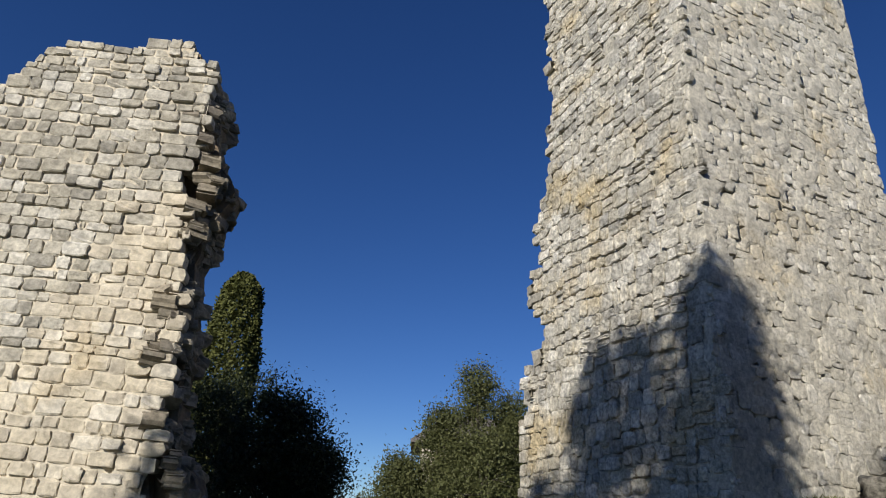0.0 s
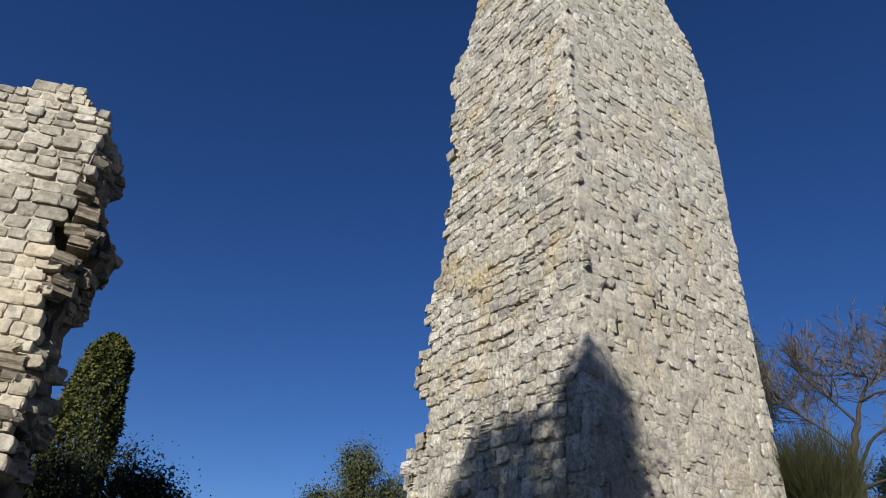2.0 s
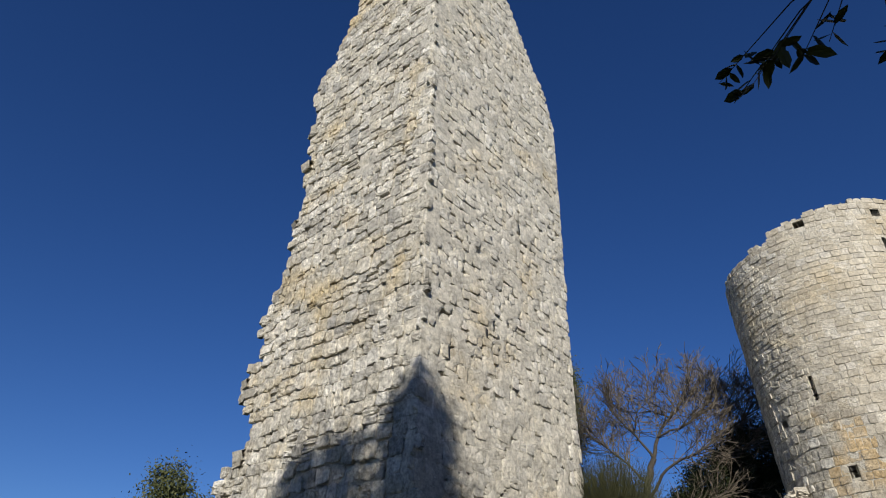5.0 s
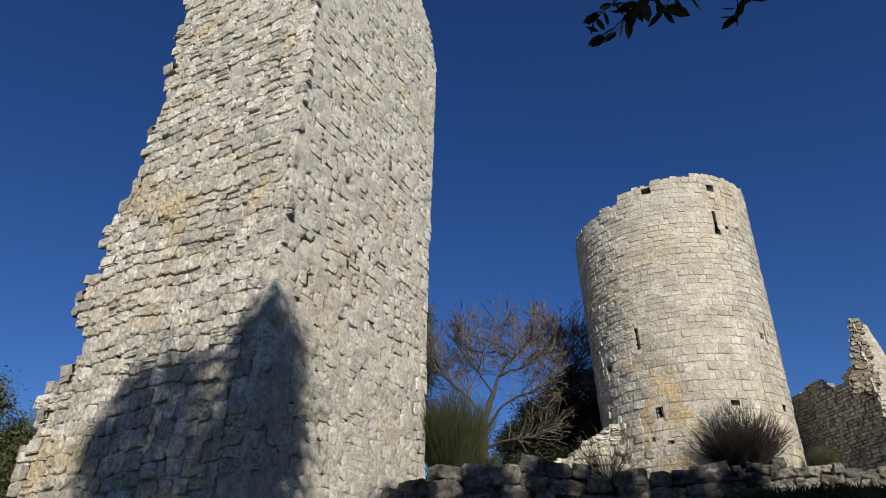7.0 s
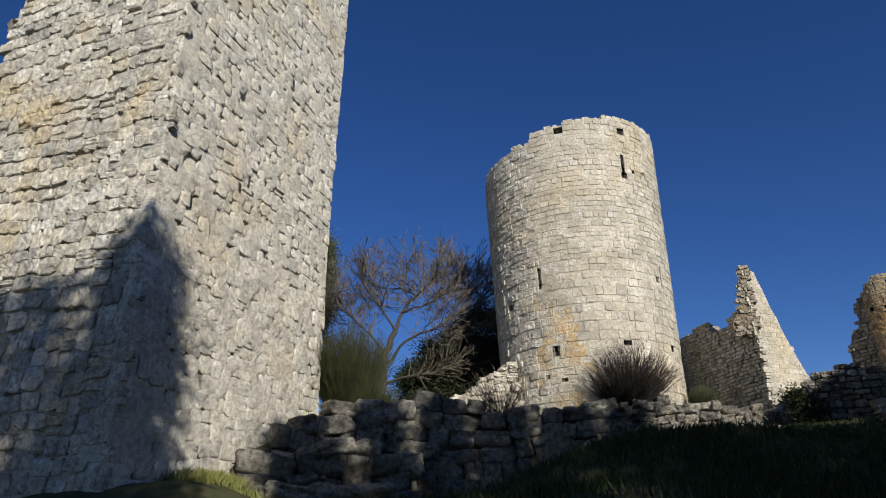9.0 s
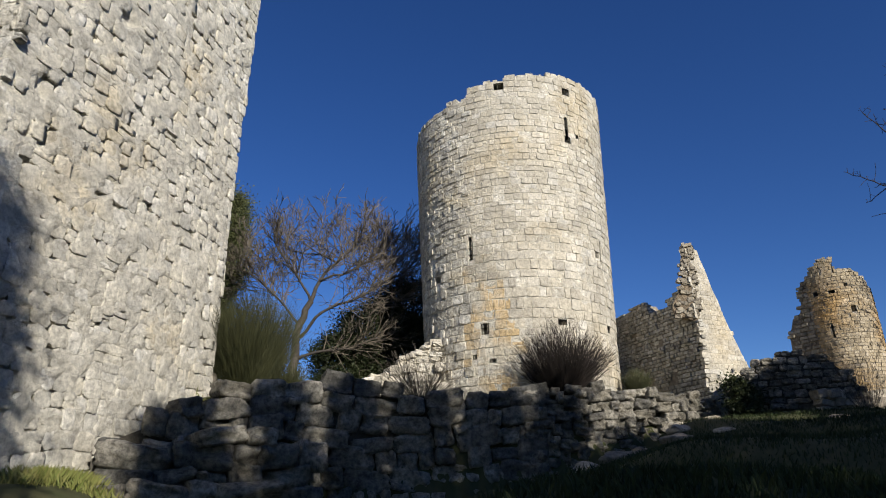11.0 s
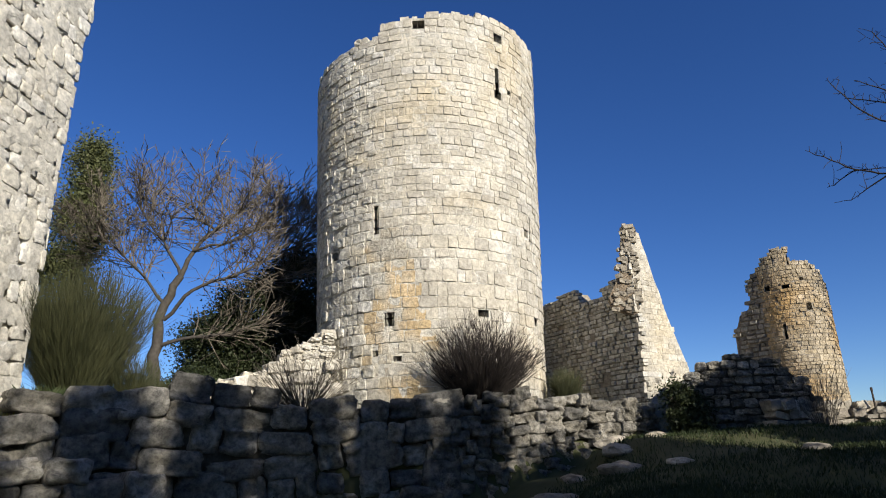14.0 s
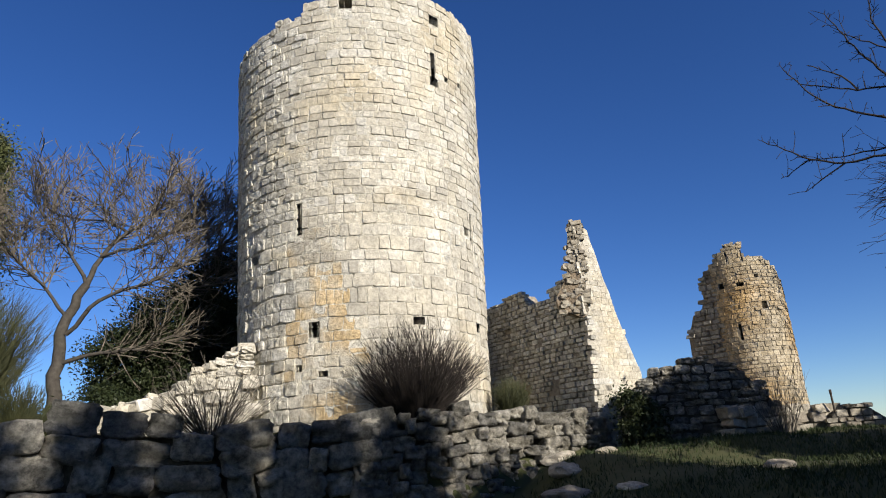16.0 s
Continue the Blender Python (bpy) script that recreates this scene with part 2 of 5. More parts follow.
def stone_pose(origin, heading, out, w, d, h, tilt=0.0):
    """Pose array of a stone on a face that runs along heading (degrees clockwise from +y) and looks to its right side if out is 1."""
    a = math.radians(heading)
    along = np.array((math.sin(a), math.cos(a), 0.0))
    normal = np.array((math.cos(a), -math.sin(a), 0.0)) * out
    m = np.eye(4)
    ct, st = math.cos(tilt), math.sin(tilt)
    up = np.array((0, 0, 1.0))
    m[:3, 0] = (along * ct + up * st) * w
    m[:3, 1] = normal * d
    m[:3, 2] = (up * ct - along * st) * h
    m[:3, 3] = origin
    if np.linalg.det(m[:3, :3]) < 0:
        m[:3, 0] *= -1
    return m


def inside(poly, u, v):
    hit = False
    for (x1, y1), (x2, y2) in zip(poly, poly[1:] + poly[:1]):
        if (y1 > v) != (y2 > v) and u < (x2 - x1) * (v - y1) / (y2 - y1) + x1:
            hit = not hit
    return hit


def cut_round(a0, a1, z0, z1, holes):
    """The spans that are left of a stone where niches (left, right, low, high) take a bite of it."""
    spans = [(a0, a1)]
    for l, r, lo, hi in holes:
        if min(hi, z1) - max(lo, z0) < 0.25 * min(z1 - z0, hi - lo):
            continue
        nxt = []
        for s0, s1 in spans:
            if r <= s0 or l >= s1:
                nxt.append((s0, s1))
            else:
                nxt += [s for s in ((s0, l), (r, s1)) if s[1] - s[0] > 0]
        spans = nxt
    return spans


def courses(v0, v1, h_lo, h_hi, seed):
    r = random.Random(seed)
    v, rows = v0, []
    while v < v1:
        h = r.uniform(h_lo, h_hi)
        rows.append((v, h))
        v += h
    return rows


def flat_face(p0, heading, out, poly, h_rng, w_rng, seed, gap=0.03, depth=0.25, proud=0.03, holes=(), ragged=0.0, wave=0.0, chink=0.0, vary=0.02, trim=False):
    """Stones on a flat face: poly is its outline in metres along and up; p0 the foot of its start."""
    r = random.Random(seed)
    us, vs = [p[0] for p in poly], [p[1] for p in poly]
    a = math.radians(heading)
    along = np.array((math.sin(a), math.cos(a), 0.0))
    normal = np.array((math.cos(a), -math.sin(a), 0.0)) * out
    spots = []
    for v, h in courses(min(vs), max(vs), *h_rng, seed):
        u = min(us) - r.uniform(0, w_rng[0])
        while u < max(us):
            w = r.uniform(*w_rng) * (0.7 + 0.6 * h / h_rng[1])
            for _ in range(8 if trim else 0):
                if inside(poly, u + w, v + h / 2) or not inside(poly, u + 0.1, v + h / 2):
                    break
                w *= 0.85
            cu, cv = u + w / 2, v + h / 2
            if inside(poly, cu, cv) and not any(abs(cu - x) < ww / 2 + w * 0.35 and abs(cv - y) < hh / 2 + h * 0.4 for x, y, ww, hh in holes):
                split = h > 0.3 and r.random() < 0.12
                parts = ((cv - h / 4, h / 2), (cv + h / 4, h / 2)) if split else ((cv, h),)
                sway = wave * noise.noise(Vector((cu * 0.45, cv * 0.25, seed))) + 0.35 * wave * noise.noise(Vector((cu * 1.4, cv * 0.6, seed + 5)))
                bite_w, bite_h = (r.uniform(0.04, 0.1) if r.random() < chink else 0.0), (r.uniform(0.03, 0.07) if r.random() < chink else 0.0)
                for pv, ph in parts:
                    pv += sway
                    o = np.array(p0) + along * cu + np.array((0, 0, pv)) + normal * (proud + r.uniform(-vary, vary * 1.6) + (0.04 if ragged and r.random() < 0.12 else 0.0)) + along * r.uniform(-1, 1) * ragged + np.array((0, 0, r.uniform(-1, 1) * ragged))
                    spots.append((stone_pose(o, heading, out, w - gap * r.uniform(0.3, 1.5) - bite_w, depth, ph - gap * r.uniform(0.3, 1.4) - bite_h, r.uniform(-0.03, 0.03) * (1 + ragged * 30)), (cu, pv)))
            u += w
    return spots


def mortar_sheet(p0, heading, out, poly, step, level, swell, pit, rate, seed):
    """The mortar between the stones of a face: uneven, washed out to deep chinks here and there."""
    a = math.radians(heading)
    along = np.array((math.sin(a), math.cos(a), 0.0))
    normal = np.array((math.cos(a), -math.sin(a), 0.0)) * out
    us = np.arange(min(p[0] for p in poly), max(p[0] for p in poly), step)
    vs = np.arange(min(p[1] for p in poly), max(p[1] for p in poly), step)
    pts = []
    for v in vs:
        for u in us:
            d = level + swell * noise.noise(Vector((u * 1.7, v * 1.7, seed)))
            if u > 0.7 and noise.noise(Vector((u * 2.6, v * 2.6, seed + 9))) > rate:
                d -= pit
            pts.append(np.array(p0) + along * u + normal * d + np.array((0, 0, v)))
    n = len(us)
    quads = [(j * n + i, j * n + i + 1, (j + 1) * n + i + 1, (j + 1) * n + i) for j in range(len(vs) - 1) for i in range(n - 1) if inside(poly, us[i] + step, vs[j] + step) and inside(poly, us[i], vs[j])]
    return np.array(pts), np.array(quads)


def slab(poly, p0, heading, out, thick, step=0.0, seed=0):
    """A wall of real thickness with the outline poly; its face looks to out."""
    a = math.radians(heading)
    along = np.array((math.sin(a), math.cos(a), 0.0))
    back = -np.array((math.cos(a), -math.sin(a), 0.0)) * out * thick
    vs = [np.array(p0) + along * u + np.array((0, 0, v)) for u, v in poly]
    n = len(vs)
    verts = vs + [v + back for v in vs]
    faces = [tuple(range(n)), tuple(range(2 * n - 1, n - 1, -1))]
    faces += [(i, (i + 1) % n, n + (i + 1) % n, n + i) for i in range(n)]
    me = bpy.data.meshes.new("core")
    bm = bmesh.new()
    bv = [bm.verts.new(v) for v in verts]
    for f in faces:
        bm.faces.new([bv[i] for i in f])
    bmesh.ops.recalc_face_normals(bm, faces=bm.faces)
    bm.to_mesh(me)
    bm.free()
    return me


def put_world(ob, parent):
    ob.matrix_basis = Matrix.Translation(-parent.location)
    return ob


def rough_edge(poly, seed, step=0.35, amount=0.18, skip_below=-99):
    """Breaks an outline's edges into uneven steps."""
    r = random.Random(seed)
    out = []
    for (x1, y1), (x2, y2) in zip(poly, poly[1:] + poly[:1]):
        n = max(1, int(math.hypot(x2 - x1, y2 - y1) / step))
        for i in range(n):
            f = i / n
            j = amount if (y1 > skip_below or y2 > skip_below) else 0.0
            out.append((x1 + (x2 - x1) * f + r.uniform(-j, j), y1 + (y2 - y1) * f + r.uniform(-j, j) * 0.5))
    return out


# ground -------------------------------------------------------------------
WALL_LINE = [(9.5, 14.15), (10.4, 13.6), (12.2, 13.2), (13.8, 12.5), (14.8, 11.8), (15.7, 10.75), (16.4, 10.05), (17.3, 8.95), (18.1, 7.95), (19.1, 7.2), (19.8, 6.75), (20.4, 6.3), (21.2, 5.6)]
HEIGHTS = [(-6, -6, -2.2), (-6, 6, -2.0), (0, 0, -1.72), (2, 0.7, -1.4), (4.1, 1.9, -0.55), (5.5, 2.5, 0.0), (7.2, 2.7, 0.58), (4.4, 10.6, 0.0), (7.5, 6, -0.8), (10, 8, -0.6), (9.5, 4.6, 0.0), (8.1, 13.5, 0.72), (10.0, 12.2, 0.15), (14, 10, -0.1), (16.6, 8.4, 0.45), (18.4, 6.7, 1.15),
           (19.3, 5.5, 1.9), (20.6, 4.35, 1.98), (21.3, 3.3, 2.05), (22.2, 1.2, 2.0), (18.2, 2.1, 1.6), (14, 3, 1.1), (12, -4, 0.6), (22.7, -1.0, 2.0), (28, -4, 1.9), (2, -8, -1.9), (-4, 14, -1.2)]
HP = np.array(HEIGHTS)


def wall_side(x, y):
    """Distance to the terrace wall, positive behind it."""
    best, sign = 1e9, 1.0
    for (x1, y1), (x2, y2) in zip(WALL_LINE, WALL_LINE[1:]):
        dx, dy = x2 - x1, y2 - y1
        t = max(0.0, min(1.0, ((x - x1) * dx + (y - y1) * dy) / (dx * dx + dy * dy)))
        d = math.hypot(x - x1 - t * dx, y - y1 - t * dy)
        if d < best:
            best, sign = d, 1.0 if dx * (y - y1) - dy * (x - x1) > 0 else -1.0
    return best * sign


def ground_z(x, y):
    d2 = (HP[:, 0] - x) ** 2 + (HP[:, 1] - y) ** 2
    w = 1.0 / (d2 + 0.6) ** 2
    z = float((w * HP[:, 2]).sum() / w.sum())
    far = math.hypot(x - 14, y - 8)
    if far > 22:
        z -= (far - 22) * 0.09 if far < 120 else 98 * 0.09 + (far - 120) * 0.02
    if 9.3 < x < 40 and y > 4.5 and y > 3.0 + (40 - x) * 0.02:
        s = wall_side(x, y)
        if s > -0.2 and not (x > 21.2 and y < 5.6):
            k = max(0.0, min(1.0, (s + 0.1) / 0.5))
            k = k * k * (3 - 2 * k)
            k *= max(0.0, min(1.0, (math.hypot(x - 9.5, y - 14.15) - 0.6) / 1.8))
            z += (2.62 - z) * k if z < 2.62 else 0.0
    if far < 60:
        z += 0.10 * noise.noise(Vector((x * 0.5, y * 0.5, 3))) + 0.04 * noise.noise(Vector((x * 1.9, y * 1.9, 8)))
    return z


def build_ground():
    fine = list(np.arange(-8, 31, 0.3))
    xs = [-900, -300, -120, -60, -35, -22, -14] + fine + [33, 37, 45, 60, 90, 200, 500, 900]
    ys = [-900, -300, -120, -60, -30, -18, -12] + list(np.arange(-8, 22, 0.3)) + [24, 27, 31, 36, 45, 60, 100, 250, 600, 1200]
    verts = [(x, y, ground_z(x, y)) for y in ys for x in xs]
    n = len(xs)
    faces = [(j * n + i, j * n + i + 1, (j + 1) * n + i + 1, (j + 1) * n + i) for j in range(len(ys) - 1) for i in range(n - 1)]
    tagged(new("ground", mesh_of("ground", verts, faces, SOIL, True)), "grassy hillside ground with bare soil around the ruins", "ground", kind="structure")


build_ground()


# square keep --------------------------------------------------------------
KEEP = (7.08, 15.02, 0.0)
RIGHT_H, LEFT_H = 67.5, -24.0
KEEP_SIZE = 0.855


def build_keep():
    t = thing("square_tower", (KEEP[0], KEEP[1], 0.5), "tall ruined square keep of grey limestone courses", "tower")
    right = [(0, -0.5), (8.6, -0.5), (8.6, 10.0), (8.95, 17.0), (9.25, 23.5), (8.6, 25.5), (7.3, 27.5), (6.0, 30.0), (4.7, 31.5), (0, 31.5)]
    left = [(0, -0.5), (9.4, -0.5), (9.3, 1.5), (9.1, 3.8), (8.7, 4.4), (9.0, 4.9), (8.8, 5.6), (8.0, 6.2), (7.7, 7.0), (7.8, 7.7), (8.5, 8.0), (8.6, 9.2), (8.0, 9.6), (7.9, 10.3), (8.3, 10.8), (8.1, 11.8), (7.7, 12.4), (7.3, 13.2), (7.4, 15.4), (7.1, 16.4), (7.3, 22.0), (7.9, 23.4), (7.3, 24.6), (6.6, 25.0), (5.4, 28.0), (4.8, 31.5), (0, 31.5)]
    a, b = math.radians(RIGHT_H), math.radians(LEFT_H)
    in_r, in_l = np.array((math.cos(a), -math.sin(a), 0)) * -0.2, np.array((math.cos(b), -math.sin(b), 0)) * 0.2
    put_world(child("wall_core", slab([(max(0.05, u - 0.08), v - (0.08 if v > 20 else 0)) for u, v in right], np.array(KEEP) + in_r, RIGHT_H, 1, 1.6), t), t).data.materials.append(MORTAR)
    put_world(child("wall_core", slab([(max(0.25, u - 0.15), v - (0.1 if v > 20 else 0)) for u, v in left], np.array(KEEP) + in_l, LEFT_H, -1, 1.6), t), t).data.materials.append(MORTAR)
    far_r = (KEEP[0] + 8.6 * math.sin(a), KEEP[1] + 8.6 * math.cos(a), 0)
    far_l = (KEEP[0] + 7.0 * math.sin(b), KEEP[1] + 7.0 * math.cos(b), 0)
    put_world(child("back_wall", slab([(0.4, -0.5), (7.6, -0.5), (7.4, 20), (3, 23), (0.4, 23)], far_r, LEFT_H, 1, 1.4), t), t).data.materials.append(MORTAR)
    put_world(child("back_wall", slab([(0.4, -0.5), (7.6, -0.5), (7.4, 18), (4, 22), (0.4, 21)], far_l, RIGHT_H, -1, 1.4), t), t).data.materials.append(MORTAR)
    for hd, out, poly, level, rate, seed in ((RIGHT_H, 1, right, 0.013, 0.2, 3), (LEFT_H, -1, left, -0.02, 0.14, 4)):
        v, q = mortar_sheet(KEEP, hd, out, poly, 0.12, level, 0.022, 0.15, rate, seed)
        put_world(child("mortar", np_mesh("mortar", v, q, MORTAR, True), t, "pale lime mortar between the stones"), t)
    holes = [(1.75, 10.95, 0.3, 0.22), (0.9, 9.0, 0.22, 0.2), (3.1, 12.6, 0.2, 0.16), (2.3, 7.4, 0.2, 0.16)]
    sp = flat_face(KEEP, RIGHT_H, 1, right, (0.32, 0.54), (0.26, 0.5), 11, gap=0.01, depth=0.09, proud=0.008, holes=holes, ragged=0.014, wave=0.3, chink=0.25, vary=0.005, trim=True)
    lay_stones(sp, T_SOFT, LIME_POINTED, t, lambda at: 0.2 < at[0] < 8.0 and 1.5 < at[1] < 7.5, "pointed grey limestone courses", smooth=True)
    sl = flat_face(KEEP, LEFT_H, -1, left, (0.36, 0.62), (0.28, 0.58), 12, gap=0.03, depth=0.2, proud=0.03, ragged=0.018, wave=0.35, chink=0.18, vary=0.022, holes=[(3.4, 16.6, 0.35, 0.25)])
    lay_stones(sl, T_WORN, LIME_GREY, t, lambda at: 0.2 < at[0] < 8.0 and 2.5 < at[1] < 9.0, "weathered grey coursed stones")
    # quoins at the corner
    r = random.Random(5)
    v, k, quoin = 0.0, 0, []
    while v < 31.2:
        h = r.uniform(0.4, 0.62)
        la, lb = (r.uniform(0.5, 0.8), r.uniform(0.3, 0.45)) if k % 2 else (r.uniform(0.3, 0.45), r.uniform(0.5, 0.8))
        quoin.append((v, h, la, lb))
        v += h
        k += 1
    for v, h, la, lb in quoin[:70]:
        bm = bmesh.new()
        ar, al = np.array((math.sin(a), math.cos(a))), np.array((math.sin(b), math.cos(b)))
        nr, nl = np.array((math.cos(a), -math.sin(a))), -np.array((math.cos(b), -math.sin(b)))
        corner = nr * r.uniform(0.0, 0.035) + nl * r.uniform(0.01, 0.05)
        base = [corner, ar * la + nr * 0.012, ar * la - nr * 0.3, al * lb - nl * 0.3, al * lb + nl * 0.035]
        lo = [bm.verts.new((p[0], p[1], v + 0.004 - 0.5)) for p in base]
        hi = [bm.verts.new((p[0] + r.uniform(-0.02, 0.02), p[1] + r.uniform(-0.02, 0.02), v + h - 0.004 - 0.5)) for p in base]
        bm.faces.new(lo[::-1])
        bm.faces.new(hi)
        for i in range(5):
            bm.faces.new((lo[i], lo[(i + 1) % 5], hi[(i + 1) % 5], hi[i]))
        bmesh.ops.recalc_face_normals(bm, faces=bm.faces)
        bmesh.ops.bevel(bm, geom=[e for e in bm.edges if abs(e.verts[0].co.z - e.verts[1].co.z) > 0.1 or True], offset=0.012, segments=1, affect="EDGES")
        me = bpy.data.meshes.new("quoin")
        bm.to_mesh(me)
        bm.free()
        me.materials.append(LIME_POINTED)
        ob = child("quoin", me, t)
        ob.location = (0, 0, 0)
    # rubble core stones that stick out of the broken edge
    edge = [(9.2, 1.0), (9.15, 2.2), (9.0, 3.2), (8.7, 4.4), (9.05, 5.0), (8.7, 5.7), (7.9, 6.4), (7.7, 7.2), (8.3, 7.9), (8.7, 8.3), (8.8, 9.1), (8.1, 9.7), (8.0, 10.3), (8.4, 10.9), (8.2, 11.7), (7.7, 12.4), (7.35, 14.0), (7.3, 15.6), (7.2, 18.0), (7.3, 20.4), (7.6, 22.6), (7.8, 23.6)]
    spots = []
    for i in range(230):
        f = r.random() * (len(edge) - 1)
        (u1, v1), (u2, v2) = edge[int(f)], edge[int(f) + 1]
        g = f - int(f)
        u, v = u1 + (u2 - u1) * g + r.uniform(-0.3, 0.2), v1 + (v2 - v1) * g
        o = np.array(KEEP) + np.array((math.sin(b), math.cos(b), 0)) * u + np.array((math.cos(b), -math.sin(b), 0)) * r.uniform(0.1, 1.5) + np.array((0, 0, v))
        s = r.uniform(0.22, 0.55)
        spots.append((stone_pose(o, LEFT_H + 90 + r.uniform(-25, 25), -1, s * 1.3, s * 1.2, s * 0.8, r.uniform(-0.2, 0.2)), (u, v)))
    lay_stones(spots, T_SMALL, LIME_LEFT, t, lambda at: True, "broken rubble stones along the torn edge", 230, "rubble_stone")
    # true size: the courses above are laid out at a larger scale
    t.location = t.location * KEEP_SIZE
    t.scale = (KEEP_SIZE, KEEP_SIZE, KEEP_SIZE)


build_keep()


# round towers -------------------------------------------------------------
def round_shell(center, radius, z0, profile, holes, thick, a0, a1, mat, flare=0.0):
    """A thick curved wall between headings a0 and a1; profile(heading) gives its top; holes are (heading, z, width, height, depth) niches."""
    cuts_a = sorted(set([round(a, 3) for a in np.arange(a0, a1 + 0.01, 4.0)] + [round(h[0] + s * math.degrees(h[2] / 2 / radius), 3) for h in holes for s in (-1, 1)]))
    zmax = max(profile(a) for a in np.arange(a0, a1, 2))
    cuts_z = sorted(set([round(z, 3) for z in np.arange(z0, zmax + 0.5, 0.5)] + [round(h[1] + s * h[3] / 2, 3) for h in holes for s in (-1, 1)]))
    at = lambda a, rr, z: (math.sin(math.radians(a)) * (rr + flare * (z - z0)), math.cos(math.radians(a)) * (rr + flare * (z - z0)), z)
    verts, faces = [], []

    def quad(p):
        k = len(verts)
        verts.extend(p)
        faces.append((k, k + 1, k + 2, k + 3))
    for i in range(len(cuts_a) - 1):
        b0, b1 = cuts_a[i], cuts_a[i + 1]
        top = profile((b0 + b1) / 2)
        zs = [z for z in cuts_z if z < top - 0.05] + [top]
        for z1, z2 in zip(zs, zs[1:]):
            ma, mz = (b0 + b1) / 2, (z1 + z2) / 2
            hole = next((h for h in holes if abs(ma - h[0]) < math.degrees(h[2] / 2 / radius) and abs(mz - h[1]) < h[3] / 2), None)
            if hole is None:
                quad([at(b0, radius, z1), at(b1, radius, z1), at(b1, radius, z2), at(b0, radius, z2)])
            else:
                ri = radius - hole[4]
                quad([at(b0, ri, z1), at(b1, ri, z1), at(b1, ri, z2), at(b0, ri, z2)])
                for p in ((b0, z1, b0, z2), (b1, z2, b1, z1), (b1, z1, b0, z1), (b0, z2, b1, z2)):
                    quad([at(p[0], radius, p[1]), at(p[2], radius, p[3]), at(p[2], ri, p[3]), at(p[0], ri, p[1])])
        ri = radius - thick
        quad([at(b0, ri, z0), at(b0, ri, top), at(b1, ri, top), at(b1, ri, z0)])
        quad([at(b0, radius, top), at(b1, radius, top), at(b1, ri, top), at(b0, ri, top)])
        for j, b in ((i - 1, b0), (i + 1, b1)):
            other = profile((cuts_a[j] + cuts_a[j + 1]) / 2) if 0 <= j < len(cuts_a) - 1 else z0
            if other < top - 0.01:
                quad([at(b, radius, other), at(b, radius, top), at(b, ri, top), at(b, ri, other)])
    return mesh_of("tower_core", verts, faces, mat)


def round_stones(center, radius, z0, profile, holes, a0, a1, h_of, w_rng, seed, gap=0.03, depth=0.3, proud=0.04, flare=0.0):
    r = random.Random(seed)
    spots = []
    z = z0
    top = max(profile(a) for a in np.arange(a0, a1, 2))
    bites = [(g[0] - math.degrees(g[2] / 2 / radius), g[0] + math.degrees(g[2] / 2 / radius), g[1] - g[3] / 2, g[1] + g[3] / 2) for g in holes]
    while z < top:
        h = h_of(z, r)
        a = a0 + r.uniform(0, 4)
        while a < a1:
            w = r.uniform(*w_rng) * (0.75 + h)
            da = math.degrees(w / radius)
            ca, cz = a + da / 2, z + h / 2
            for c0, c1 in cut_round(a, a + da, z, z + h, bites) if cz < profile(ca) + 0.02 else ():
                ca, cw = (c0 + c1) / 2, math.radians(c1 - c0) * radius
                if cw < 0.05:
                    continue
                rr = radius + proud + flare * (cz - z0) + r.uniform(-0.012, 0.016)
                o = np.array((center[0] + math.sin(math.radians(ca)) * rr, center[1] + math.cos(math.radians(ca)) * rr, cz))
                spots.append((stone_pose(o, ca - 90, 1, cw - gap * r.uniform(0.4, 1.4), depth, h * r.uniform(0.95, 1.0) - gap * r.uniform(0.4, 1.4), r.uniform(-0.03, 0.03)), (ca, cz)))
            a += da
        z += h
    return spots


ROUND = (20.48, 10.92)


def round_top(a):
    """Broken top of the great round tower by heading (180 is south)."""
    pts = [(0, 10.69), (162, 12.81), (194, 12.72), (219, 12.62), (245, 12.39), (260.6, 12.29), (261, 12.01), (278, 11.96), (302, 11.87), (322, 11.68), (360, 10.69)]
    a = a % 360
    for (x1, y1), (x2, y2) in zip(pts, pts[1:]):
        if x1 <= a <= x2:
            return y1 + (y2 - y1) * (a - x1) / (x2 - x1) + 0.07 * math.sin(a * 0.9) * math.sin(a * 0.37)
    return 12.0


